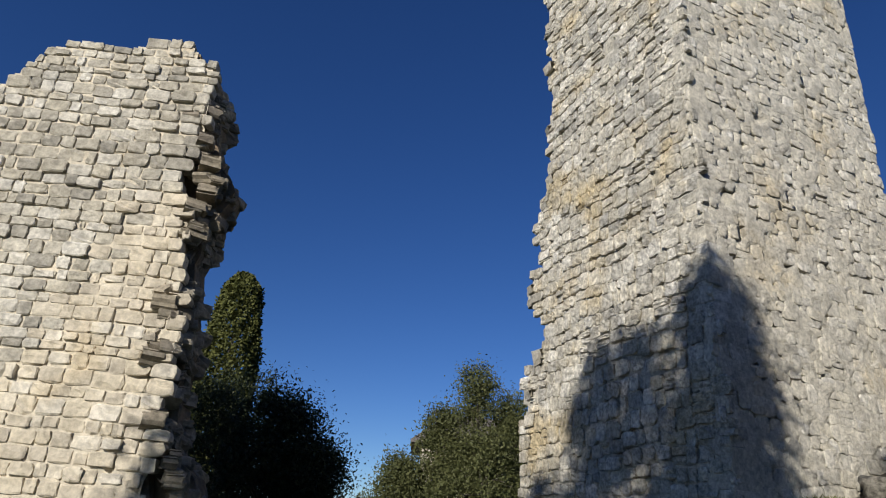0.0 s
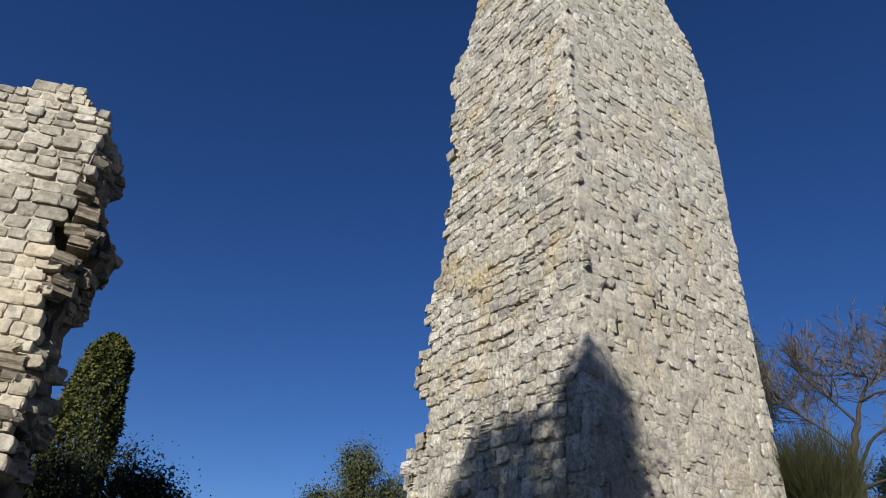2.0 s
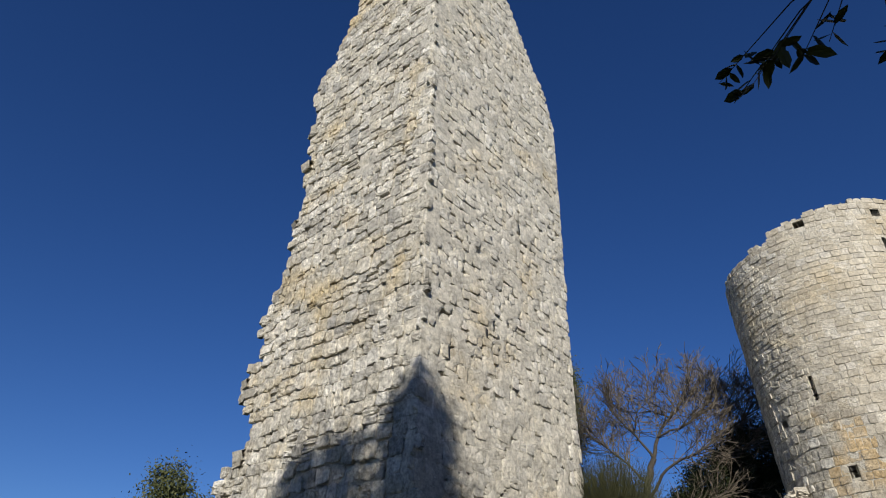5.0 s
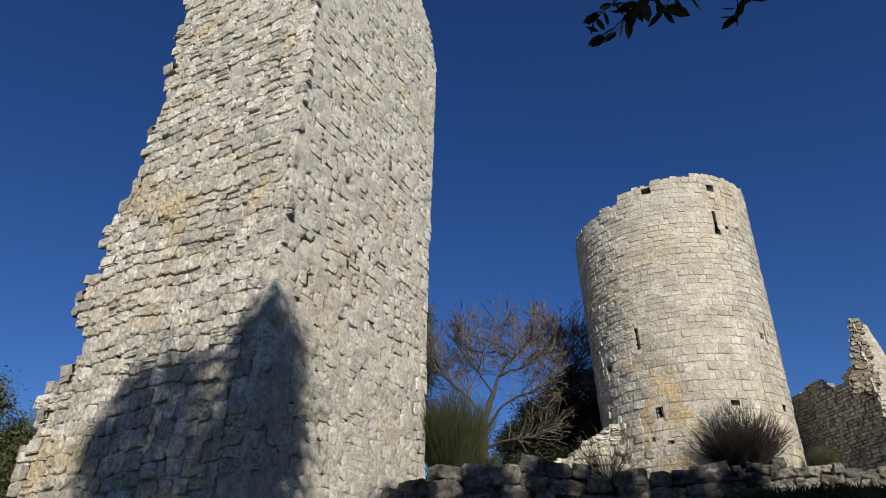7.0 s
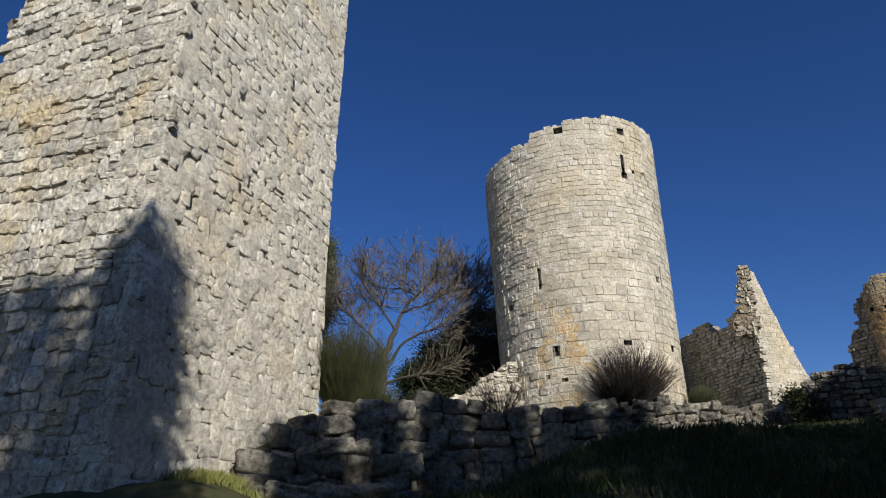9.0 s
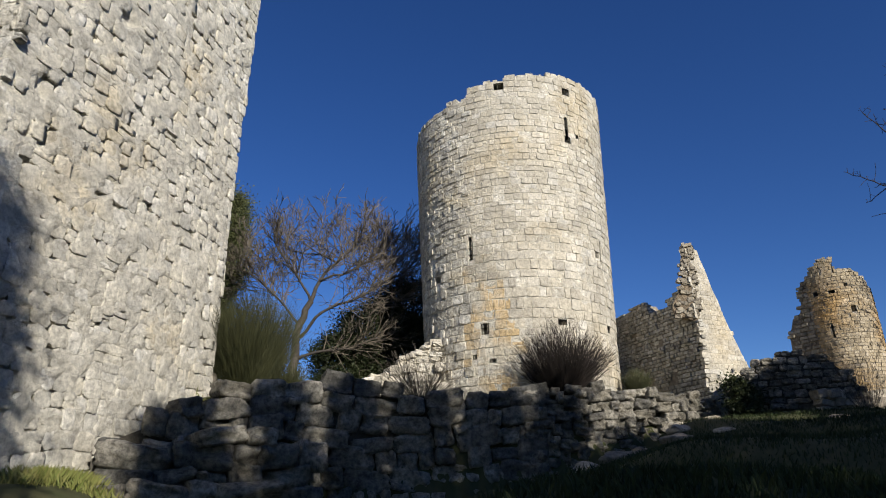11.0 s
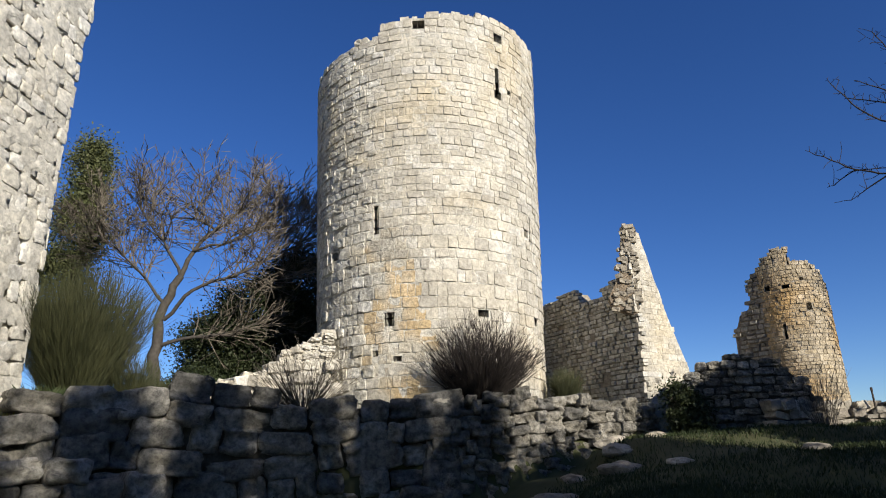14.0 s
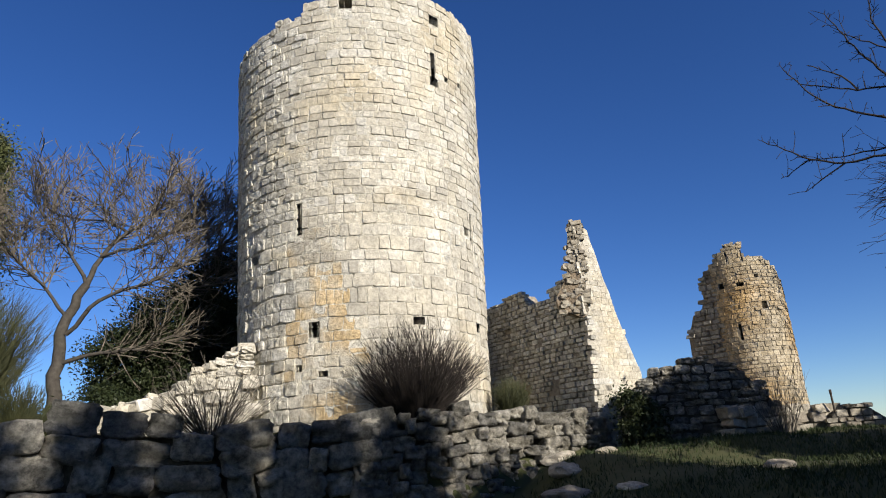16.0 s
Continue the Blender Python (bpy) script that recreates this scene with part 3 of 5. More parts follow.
def build_round_tower():
    t = thing("round_tower", (*ROUND, 2.4), "great round pale limestone tower with arrow slits and broken rim", "tower")
    holes = [(264.6, 7.0, 0.13, 0.72, 0.9), (205.0, 10.89, 0.12, 0.72, 0.9), (204.6, 10.46, 0.22, 0.24, 0.5), (183.2, 7.05, 0.1, 0.75, 0.9), (187.0, 6.92, 0.2, 0.2, 0.4), (258.7, 4.6, 0.24, 0.32, 0.5), (265.4, 3.86, 0.14, 0.14, 0.3), (255.2, 3.71, 0.2, 0.12, 0.3), (289.9, 6.36, 0.2, 0.2, 0.4), (243.6, 12.16, 0.28, 0.24, 0.8), (203.5, 12.18, 0.26, 0.26, 0.8), (197.1, 10.67, 0.12, 0.12, 0.3), (216.7, 4.71, 0.26, 0.16, 0.4), (180.2, 4.73, 0.2, 0.2, 0.4), (188.0, 10.76, 0.13, 0.13, 0.3)]
    put = child("tower_core", round_shell(ROUND, 2.893, 1.8, round_top, holes, 1.3, 0, 360, MORTAR, 0.03), t)
    put.location = (0, 0, -2.4)
    h_of = lambda z, r: r.uniform(0.14, 0.23) if z > 7.2 else (r.uniform(0.2, 0.33) if z < 6.5 else r.uniform(0.17, 0.26))
    sp = round_stones(ROUND, 2.895, 1.8, round_top, holes, 0, 359, h_of, (0.12, 0.4), 21, 0.006, 0.11, 0.006, 0.03)
    rs = random.Random(2)
    front, stained, rough = [], [], []
    for s in sp:
        if 150 < s[1][0] < 310:
            near_stain = abs(s[1][0] - 259) < 9 + (6.8 - s[1][1]) * 4 and s[1][1] < 6.8
            if s[1][0] > 268 + rs.uniform(-6, 6):
                m = s[0].copy()
                m[:3, 3] += m[:3, 1] / 0.11 * rs.uniform(-0.01, 0.03)
                rough.append((m, s[1]))
            else:
                (stained if near_stain else front).append(s)
    lay_stones(rough, T_SQUARE, LIME_GREY, t, lambda at: 3.0 < at[1] < 9.0, "rough grey weathered stones", 200)
    lay_stones(stained, T_ASHLAR, LIME_STAINED, t, lambda at: True, "ochre stained limestone", 120)
    lay_stones(front, T_ASHLAR, LIME_WHITE, t, lambda at: 165 < at[0] < 300 and 2.9 < at[1] < 6.4, "pale limestone courses", 290)
    lay_stones([s for s in sp if not 150 < s[1][0] < 310], T_FLAT, LIME_WHITE, t, lambda at: False, "pale limestone courses")


build_round_tower()
FAR = (26.9, 2.33)


def far_top(a):
    pts = [(0, 3.6), (225, 6.6), (258, 6.75), (262, 7.15), (286, 7.15), (290, 6.95), (300, 6.9), (308, 6.7), (318, 6.6), (325, 5.4), (334, 4.9), (340, 3.6), (360, 3.6)]
    a = a % 360
    for (x1, y1), (x2, y2) in zip(pts, pts[1:]):
        if x1 <= a <= x2:
            return y1 + (y2 - y1) * (a - x1) / (x2 - x1) + 0.06 * math.sin(a * 1.3)
    return 4.0


def build_far_tower():
    t = thing("ruined_round_tower", (*FAR, 2.2), "small broken round tower of ochre limestone on the crest", "tower")
    holes = [(284, 4.75, 0.07, 0.42, 0.5), (300, 6.05, 0.15, 0.15, 0.4), (243, 5.4, 0.15, 0.2, 0.4), (272, 6.0, 0.18, 0.1, 0.3), (247, 6.2, 0.1, 0.1, 0.3), (284, 6.8, 0.03, 0.3, 0.2), (262, 6.8, 0.03, 0.3, 0.2)]
    put = child("tower_core", round_shell(FAR, 1.0, 2.0, far_top, holes, 0.5, 150, 340, LIME_BROWN), t)
    put.location = (0, 0, -2.2)
    sp = round_stones(FAR, 1.0, 2.0, far_top, holes, 150, 338, lambda z, r: r.uniform(0.085, 0.14), (0.11, 0.22), 31, 0.012, 0.14, 0.012)
    lay_stones(sp, T_FLAT, LIME_OCHRE, t, lambda at: 215 < at[0] < 318 and 3.0 < at[1] < 5.6, "ochre limestone courses")
    # torn stub of the wall that ran on from the tower
    stub = [(0, 2.0), (1.0, 2.0), (1.05, 4.9), (0.85, 5.4), (0.5, 5.6), (0.45, 6.2), (0.3, 6.55), (0, 6.6)]
    p0 = (26.15, 2.93, 0)
    put_world(child("stub_core", slab(rough_edge(stub, 3, 0.25, 0.06), p0, 24, -1, 0.55), t), t).data.materials.append(CORE)
    lay_stones(flat_face(p0, 24, -1, stub, (0.1, 0.17), (0.14, 0.3), 33, 0.03, 0.14, 0.03), T_SMALL, LIME_BROWN, t, lambda at: True, "", 250)
    true_size(t, 0.83)


build_far_tower()


# gabled ruin --------------------------------------------------------------
def build_gable():
    t = thing("gabled_ruin", (22.12, 5.79, 2.4), "roofless stone building with one tall broken gable", "ruin")
    p0 = (22.12, 5.79, 0)
    lh = 35.0   # the shaded side runs away behind the round tower
    side = [(0, 2.0), (4.6, 2.0), (4.6, 6.1), (3.5, 6.05), (3.0, 6.25), (2.4, 6.15), (2.1, 5.75), (1.3, 5.65), (1.2, 6.0), (0.6, 6.05), (0.3, 5.95), (0.3, 5.0), (0, 5.0)]
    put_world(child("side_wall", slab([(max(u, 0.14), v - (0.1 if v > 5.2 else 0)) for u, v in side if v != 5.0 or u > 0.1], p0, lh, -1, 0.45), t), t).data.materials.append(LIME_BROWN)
    holes = [(1.4, 3.5, 0.2, 0.2), (1.8, 4.6, 0.16, 0.12), (3.2, 5.2, 0.14, 0.12), (2.5, 3.5, 0.16, 0.12)]
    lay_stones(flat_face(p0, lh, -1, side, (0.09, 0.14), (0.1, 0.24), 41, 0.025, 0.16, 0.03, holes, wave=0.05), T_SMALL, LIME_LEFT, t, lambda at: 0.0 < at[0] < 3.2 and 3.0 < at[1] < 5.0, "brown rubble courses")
    gh = 118.0   # the sunlit gable end
    gable = [(0, 2.0), (1.8, 2.0), (1.76, 3.7), (1.38, 4.45), (1.05, 5.3), (0.68, 6.3), (0.42, 7.2), (0.1, 7.35), (0.0, 7.2)]
    put_world(child("gable_wall", slab(rough_edge([(max(u, 0.13), v) for u, v in gable], 4, 0.3, 0.04, 5.0), p0, gh, 1, 0.4), t), t).data.materials.append(MORTAR)
    lay_stones(flat_face(p0, gh, 1, gable, (0.11, 0.18), (0.14, 0.32), 43, 0.01, 0.10, 0.006, vary=0.005, trim=True), T_FLAT, LIME_WHITE, t, lambda at: True, "pale limestone gable courses")
    # broken shoulder of the gable, seen from its torn side
    a = math.radians(-18.0)
    sh = [(0.03, 4.9), (0.7, 5.2), (0.6, 5.6), (0.45, 5.9), (0.28, 6.3), (0.2, 6.8), (0.12, 7.15), (0.08, 7.3), (0.03, 7.2)]
    put_world(child("gable_shoulder", slab(rough_edge(sh, 5, 0.2, 0.06), (22.13, 5.75, 0), -18.0, -1, 0.35), t), t).data.materials.append(CORE)
    r = random.Random(9)
    spots = []
    for i in range(150):
        v = r.uniform(5.1, 7.4)
        w = 0.6 - (v - 5.1) * 0.2
        u = r.uniform(-0.1, w)
        o = np.array((22.12, 5.77, 0)) + np.array((math.sin(a), math.cos(a), 0)) * u + np.array((-math.cos(a), math.sin(a), 0)) * r.uniform(-0.02, 0.05) + np.array((0, 0, v))
        s = r.uniform(0.07, 0.15)
        spots.append((stone_pose(o, -18 + r.uniform(-20, 20), -1, s * 1.3, s, s * 0.8, r.uniform(-0.3, 0.3)), (u, v)))
    lay_stones(spots, T_SMALL, LIME_BROWN, t, lambda at: True, "", 150, "rubble_stone")
    true_size(t, 0.95)


build_gable()


# tall broken wall ---------------------------------------------------------
def build_broken_wall():
    p0 = (-5.97, 10.87, 0)
    hd = 88.0
    t = thing("ruined_wall", (-5.97, 10.87, -1.5), "tall broken wall of cream limestone with a ragged torn end", "wall")
    poly = [(-7.0, -2.2), (1.62, -2.2), (1.55, 0.1), (1.4, 0.6), (1.45, 1.4), (1.3, 1.9), (1.38, 2.7), (1.2, 3.4), (1.15, 4.3), (1.0, 5.0), (0.75, 5.6), (0.5, 6.0), (0.75, 6.5), (0.95, 7.2), (0.9, 8.0), (0.85, 8.8), (0.45, 8.95), (0.4, 9.3), (-0.3, 9.4), (-0.4, 9.25), (-2.6, 9.02), (-2.75, 8.75), (-3.0, 8.4), (-3.5, 7.7), (-4.5, 7.0), (-7.0, 6.2)]
    put_world(child("wall_core", slab([(u - 0.1, v - 0.12) for u, v in poly], (p0[0], p0[1] + 0.16, 0), hd, 1, 1.1), t), t).data.materials.append(CORE)
    sp = flat_face(p0, hd, 1, poly, (0.17, 0.30), (0.17, 0.42), 51, 0.018, 0.26, 0.03, ragged=0.008, wave=0.12, chink=0.08, vary=0.014)
    v, q = mortar_sheet(p0, hd, 1, [(u - 0.08, w - 0.1) for u, w in poly], 0.1, 0.0, 0.016, 0.12, 0.12, 5)
    put_world(child("mortar", np_mesh("mortar", v, q, LIME_CREAM, True), t, "cream mortar between the stones"), t)
    rs = random.Random(6)
    patch = [s for s in sp if s[1][1] < 5.7 and s[1][0] > 0.3 - (5.7 - s[1][1]) * 0.45 + rs.uniform(-0.4, 0.4)]
    ids = {id(s) for s in patch}
    lay_stones(patch, T_SQUARE, LIME_CREAM, t, lambda at: at[1] > 0.0, "repointed cream limestone courses")
    lay_stones([s for s in sp if id(s) not in ids], T_SQUARE, LIME_LEFT, t, lambda at: at[0] > -3.6 and at[1] > 3.0, "cream limestone courses")
    # torn rubble end
    r = random.Random(8)
    a = math.radians(hd)
    along, back = np.array((math.sin(a), math.cos(a), 0)), np.array((-math.cos(a), math.sin(a), 0))
    edge = [(2.6, -1.0), (2.2, 0.2), (1.7, 0.9), (1.5, 1.8), (1.5, 2.6), (1.45, 3.3), (1.3, 4.0), (1.35, 4.8), (1.6, 5.4), (1.65, 6.0), (1.25, 6.6), (1.1, 7.3), (1.05, 8.2), (0.6, 8.9)]
    fill = [(0.3, -2.0)] + [(u - 0.12, v) for u, v in edge] + [(0.3, 8.9)]
    core = put_world(child("torn_core", slab(rough_edge(fill, 6, 0.22, 0.09), np.array(p0) + back * 0.42, hd, 1, 0.7), t), t)
    core.data.materials.append(CORE)
    spots = []
    for i in range(330):
        f = r.random() * (len(edge) - 1)
        (u1, v1), (u2, v2) = edge[int(f)], edge[int(f) + 1]
        g = f - int(f)
        b = r.uniform(0.12, 1.15)
        u, v = u1 + (u2 - u1) * g - r.uniform(0.0, 0.4) - (0.5 * (0.42 - b) if b < 0.42 else 0), v1 + (v2 - v1) * g
        o = np.array(p0) + along * u + back * b + np.array((0, 0, v))
        s = r.uniform(0.14, 0.42)
        spots.append((stone_pose(o, hd - 90 + r.uniform(-50, 50), 1, s * 1.35, s * 1.1, s * 0.8, r.uniform(-0.45, 0.45)), (u, v)))
    lay_stones(spots, T_WORN, LIME_BROWN, t, lambda at: True, "rubble core stones of the torn end", 300, "rubble_stone")


build_broken_wall()


# terrace wall of big field stones ----------------------------------------
def along_line(line, s):
    for (x1, y1), (x2, y2) in zip(line, line[1:]):
        d = math.hypot(x2 - x1, y2 - y1)
        if s <= d:
            return x1 + (x2 - x1) * s / d, y1 + (y2 - y1) * s / d, math.degrees(math.atan2(x2 - x1, y2 - y1))
        s -= d
    return *line[-1], math.degrees(math.atan2(line[-1][0] - line[-2][0], line[-1][1] - line[-2][1]))


def line_length(line):
    return sum(math.hypot(b[0] - a[0], b[1] - a[1]) for a, b in zip(line, line[1:]))


def dry_wall(t, line, top_of, foot_of, h_rng, w_rng, seed, out=1, depth=0.5, mat=ROCK, templates=T_BIG, limit=300, proud=0.1, sway=1.0):
    r = random.Random(seed)
    total = line_length(line)
    spots, s = [], 0.0
    for k in range(30):
        s = -r.uniform(0, 0.3)
        any_laid = False
        base = k * (h_rng[0] * 0.62 + h_rng[1] * 0.38)
        while s < total:
            w = r.uniform(*w_rng)
            x, y, hd = along_line(line, max(0.0, s + w / 2))
            z = foot_of(x, y) + base
            h = r.uniform(*h_rng)
            if z + h * 0.45 < top_of(s + w / 2):
                any_laid = True
                a = math.radians(hd)
                n = np.array((math.cos(a), -math.sin(a), 0)) * out
                o = np.array((x, y, z + h / 2)) + n * (proud + r.uniform(-0.1, 0.1) * sway - 0.012 * k)
                spots.append((stone_pose(o, hd + r.uniform(-9, 9) * sway, out, w * r.uniform(0.94, 1.03), depth, h * r.uniform(0.96, 1.08), r.uniform(-0.2, 0.2) * sway), (s, z)))
            s += w
        if not any_laid:
            break
    lay_stones(spots, templates, mat, t, lambda at: True, "", limit, "stone", templates is T_BIG or templates is T_BLOCK)


def build_terrace_wall():
    t = thing("terrace_wall", (15.7, 10.75, 0.8), "low terrace wall of large weathered grey field stones", "wall")
    total = line_length(WALL_LINE)

    def top(s):
        z = np.interp(s, [0, 1.4, 1.5, 3.4, 5.0, 6.2, 7.6, 8.6, 10.0, 11.3, 12.6, 13.7, 15.0, 16.4], [1.75, 2.4, 2.55, 2.95, 3.05, 2.95, 2.85, 2.95, 2.88, 2.95, 2.95, 2.85, 2.68, 2.7])
        return float(z) - 0.1
    foot = lambda x, y: min(ground_z(x - 0.6, y - 0.6), 2.1) - 0.3
    near, far = WALL_LINE[:8], WALL_LINE[7:]
    bend = line_length(near)
    dry_wall(t, near, top, foot, (0.36, 0.56), (0.3, 1.15), 61, 1, 0.7, templates=T_BLOCK, sway=0.8, limit=170)
    dry_wall(t, far, lambda s: top(s + bend), foot, (0.19, 0.3), (0.18, 0.5), 62, 1, 0.5, templates=T_BLOCK, sway=0.8, limit=130)
    # earth and rubble backing behind the face
    n, vs, fs = 60, [], []
    for i in range(n + 1):
        s = total * i / n
        x, y, hd = along_line(WALL_LINE, s)
        a = math.radians(hd)
        nx, ny = math.cos(a), -math.sin(a)
        for off, z in ((-0.16, -0.7), (-0.16, top(s) - 0.22), (-0.85, top(s) - 0.22), (-0.85, -0.7)):
            vs.append((x + nx * off, y + ny * off, z))
        if i:
            k = (i - 1) * 4
            fs += [(k + j, k + (j + 1) % 4, k + 4 + (j + 1) % 4, k + 4 + j) for j in range(4)]
    fs += [(0, 1, 2, 3), (n * 4 + 3, n * 4 + 2, n * 4 + 1, n * 4)]
    put_world(child("wall_core", mesh_of("wall_core", vs, fs, CORE_DARK), t), t)
    # lower footing that steps forward
    f = thing("wall_footing", (10.8, 12.5, 0.5), "stepped footing of broad worn rocks below the terrace wall", "wall")
    line = [(9.3, 13.5), (10.2, 12.9), (11.6, 12.3), (12.9, 11.9)]
    dry_wall(f, line, lambda s: float(np.interp(s, [0, 0.8, 2.0, 3.9], [1.2, 1.4, 1.6, 1.55])), lambda x, y: 0.0, (0.36, 0.62), (0.45, 1.3), 63, 1, 0.9, limit=60, proud=0.15)
    line2 = [(8.8, 13.0), (9.7, 12.2), (11.0, 11.5)]
    dry_wall(f, line2, lambda s: 0.95 - 0.1 * s, lambda x, y: -0.2, (0.36, 0.6), (0.6, 1.4), 64, 1, 0.9, limit=40, proud=0.15)


build_terrace_wall()


def build_white_rubble():
    t = thing("rubble_wall", (16.6, 13.0, 2.7), "collapsed stub of pale rubble wall against the round tower", "wall")
    p0 = (15.7, 14.2, 0)
    hd = 146.0
    poly = [(-0.2, 2.4), (2.95, 2.4), (2.95, 4.5), (2.6, 4.35), (2.45, 4.2), (2.2, 4.15), (1.9, 3.85), (1.6, 3.7), (1.35, 3.45), (1.0, 3.35), (0.6, 3.2), (-0.1, 3.15)]
    put_world(child("wall_core", slab([(u, v - 0.1) for u, v in poly], p0, hd, 1, 0.7), t), t).data.materials.append(MORTAR)
    lay_stones(flat_face(p0, hd, 1, poly, (0.13, 0.3), (0.14, 0.45), 71, 0.03, 0.3, 0.05, ragged=0.05, vary=0.06), T_WORN, LIME_WHITE, t, lambda at: True, "", 200)
    r = random.Random(4)
    spots = []
    for i in range(120):
        u = r.uniform(-0.1, 2.9)
        v = float(np.interp(u, [0, 1.35, 1.9, 2.9], [3.15, 3.45, 3.85, 4.45])) + r.uniform(-0.1, 0.05)
        a = math.radians(hd)
        o = np.array(p0) + np.array((math.sin(a), math.cos(a), 0)) * u - np.array((math.cos(a), -math.sin(a), 0)) * r.uniform(-0.1, 0.6) + np.array((0, 0, v))
        s = r.uniform(0.13, 0.32)
        spots.append((stone_pose(o, hd + r.uniform(-40, 40), 1, s * 1.3, s * 1.1, s * 0.8, r.uniform(-0.3, 0.3)), (u, v)))
    lay_stones(spots, T_SMALL, LIME_WHITE, t, lambda at: True, "", 120, "rubble_stone")


build_white_rubble()


def build_crest_ruins():
    t = thing("ruined_wall", (23.6, 3.5, 2.3), "dark tumbled wall of grey rubble on the grassy crest", "wall")
    p0 = (22.9, 5.3, 0)
    hd = 160.0
    poly = [(0.0, 1.9), (3.4, 1.9), (3.3, 2.9), (3.0, 3.3), (2.6, 3.75), (2.1, 3.85), (1.7, 4.0), (1.3, 3.85), (0.9, 3.85), (0.6, 3.6), (0.25, 3.4), (0.0, 3.0)]
    put_world(child("wall_core", slab([(u, v - 0.1) for u, v in poly], p0, hd, 1, 0.9), t), t).data.materials.append(CORE_DARK)
    lay_stones(flat_face(p0, hd, 1, poly, (0.12, 0.24), (0.16, 0.42), 81, 0.03, 0.3, 0.06, ragged=0.03), T_WORN, ROCK, t, lambda at: True, "", 220)
    f = thing("ruined_wall", (24.2, 2.0, 2.2), "low footing of pale stones before the small tower", "wall")
    dry_wall(f, [(23.2, 3.1), (24.3, 2.0), (25.1, 1.0)], lambda s: 2.75 - 0.05 * s, lambda x, y: 2.1, (0.16, 0.26), (0.2, 0.45), 83, 1, 0.4, LIME_BROWN, T_SMALL, 80)
    g = thing("ruined_wall", (24.7, 0.75, 2.2), "short stub of rubble wall on the crest", "wall")
    p1 = (24.55, 1.15, 0)
    poly = [(0, 2.0), (1.25, 2.0), (1.2, 2.35), (0.9, 2.6), (0.5, 2.72), (0.1, 2.5)]
    put_world(child("wall_core", slab([(u, v - 0.06) for u, v in poly], p1, 165, 1, 0.5), g), g).data.materials.append(CORE_DARK)
    lay_stones(flat_face(p1, 165, 1, poly, (0.1, 0.18), (0.14, 0.3), 85, 0.03, 0.2, 0.04), T_SMALL, LIME_BROWN, g, lambda at: True, "", 80)
    post = thing("iron_post", (24.68, 0.98, 2.45), "thin rusty iron post standing on the wall stub", "post")
    bm = bmesh.new()
    bmesh.ops.create_cone(bm, cap_ends=True, segments=8, radius1=0.025, radius2=0.02, depth=0.55, matrix=Matrix.Translation((0, 0, 0.27)))
    me = bpy.data.meshes.new("shaft")
    bm.to_mesh(me)
    bm.free()
    me.materials.append(RUST)
    child("shaft", me, post)
    bm = bmesh.new()
    bmesh.ops.create_cube(bm, size=1.0, matrix=Matrix.Translation((0.0, 0, 0.5)) @ Matrix.Diagonal((0.07, 0.05, 0.1, 1)))
    bmesh.ops.bevel(bm, geom=list(bm.edges), offset=0.01, segments=1, affect="EDGES")
    me = bpy.data.meshes.new("cap")
    bm.to_mesh(me)
    bm.free()
    me.materials.append(RUST)
    child("cap", me, post)
    for ob in (t, f, g, post):
        true_size(ob, 0.89)


build_crest_ruins()


# plants -------------------------------------------------------------------
def tubes(segs, sides=5):
    """Tapered tubes from (start, end, radius, radius) rows."""
    vs, qs = [], []
    ang = np.linspace(0, 2 * math.pi, sides, endpoint=False)
    for p, q, r0, r1 in segs:
        p, q = np.array(p), np.array(q)
        d = q - p
        d = d / (np.linalg.norm(d) + 1e-9)
        s = np.cross(d, (0.3, 0.8, 0.52))
        s /= np.linalg.norm(s) + 1e-9
        t = np.cross(d, s)
        ring = np.cos(ang)[:, None] * s + np.sin(ang)[:, None] * t
        k = len(vs) * sides
        vs.append(p + ring * r0)
        vs.append(q + ring * r1)
        qs += [(k + i, k + (i + 1) % sides, k + sides + (i + 1) % sides, k + sides + i) for i in range(sides)]
    return np.concatenate(vs), np.array(qs)


def bent_tube(pts, r0, r1, sides):
    """One tapered tube along a bent line."""
    ang = np.linspace(0, 2 * math.pi, sides, endpoint=False)
    vs, n = [], len(pts)
    for k, p in enumerate(pts):
        d = pts[min(k + 1, n - 1)] - pts[max(k - 1, 0)]
        d = d / np.linalg.norm(d)
        s = np.cross(d, (0.656, 0.755, 0.1))
        s /= np.linalg.norm(s)
        vs.append(p + (np.cos(ang)[:, None] * s + np.sin(ang)[:, None] * np.cross(d, s)) * (r0 + (r1 - r0) * k / (n - 1)))
    qs = [(k * sides + i, k * sides + (i + 1) % sides, (k + 1) * sides + (i + 1) % sides, (k + 1) * sides + i) for k in range(n - 1) for i in range(sides)]
    return np.concatenate(vs), np.array(qs)


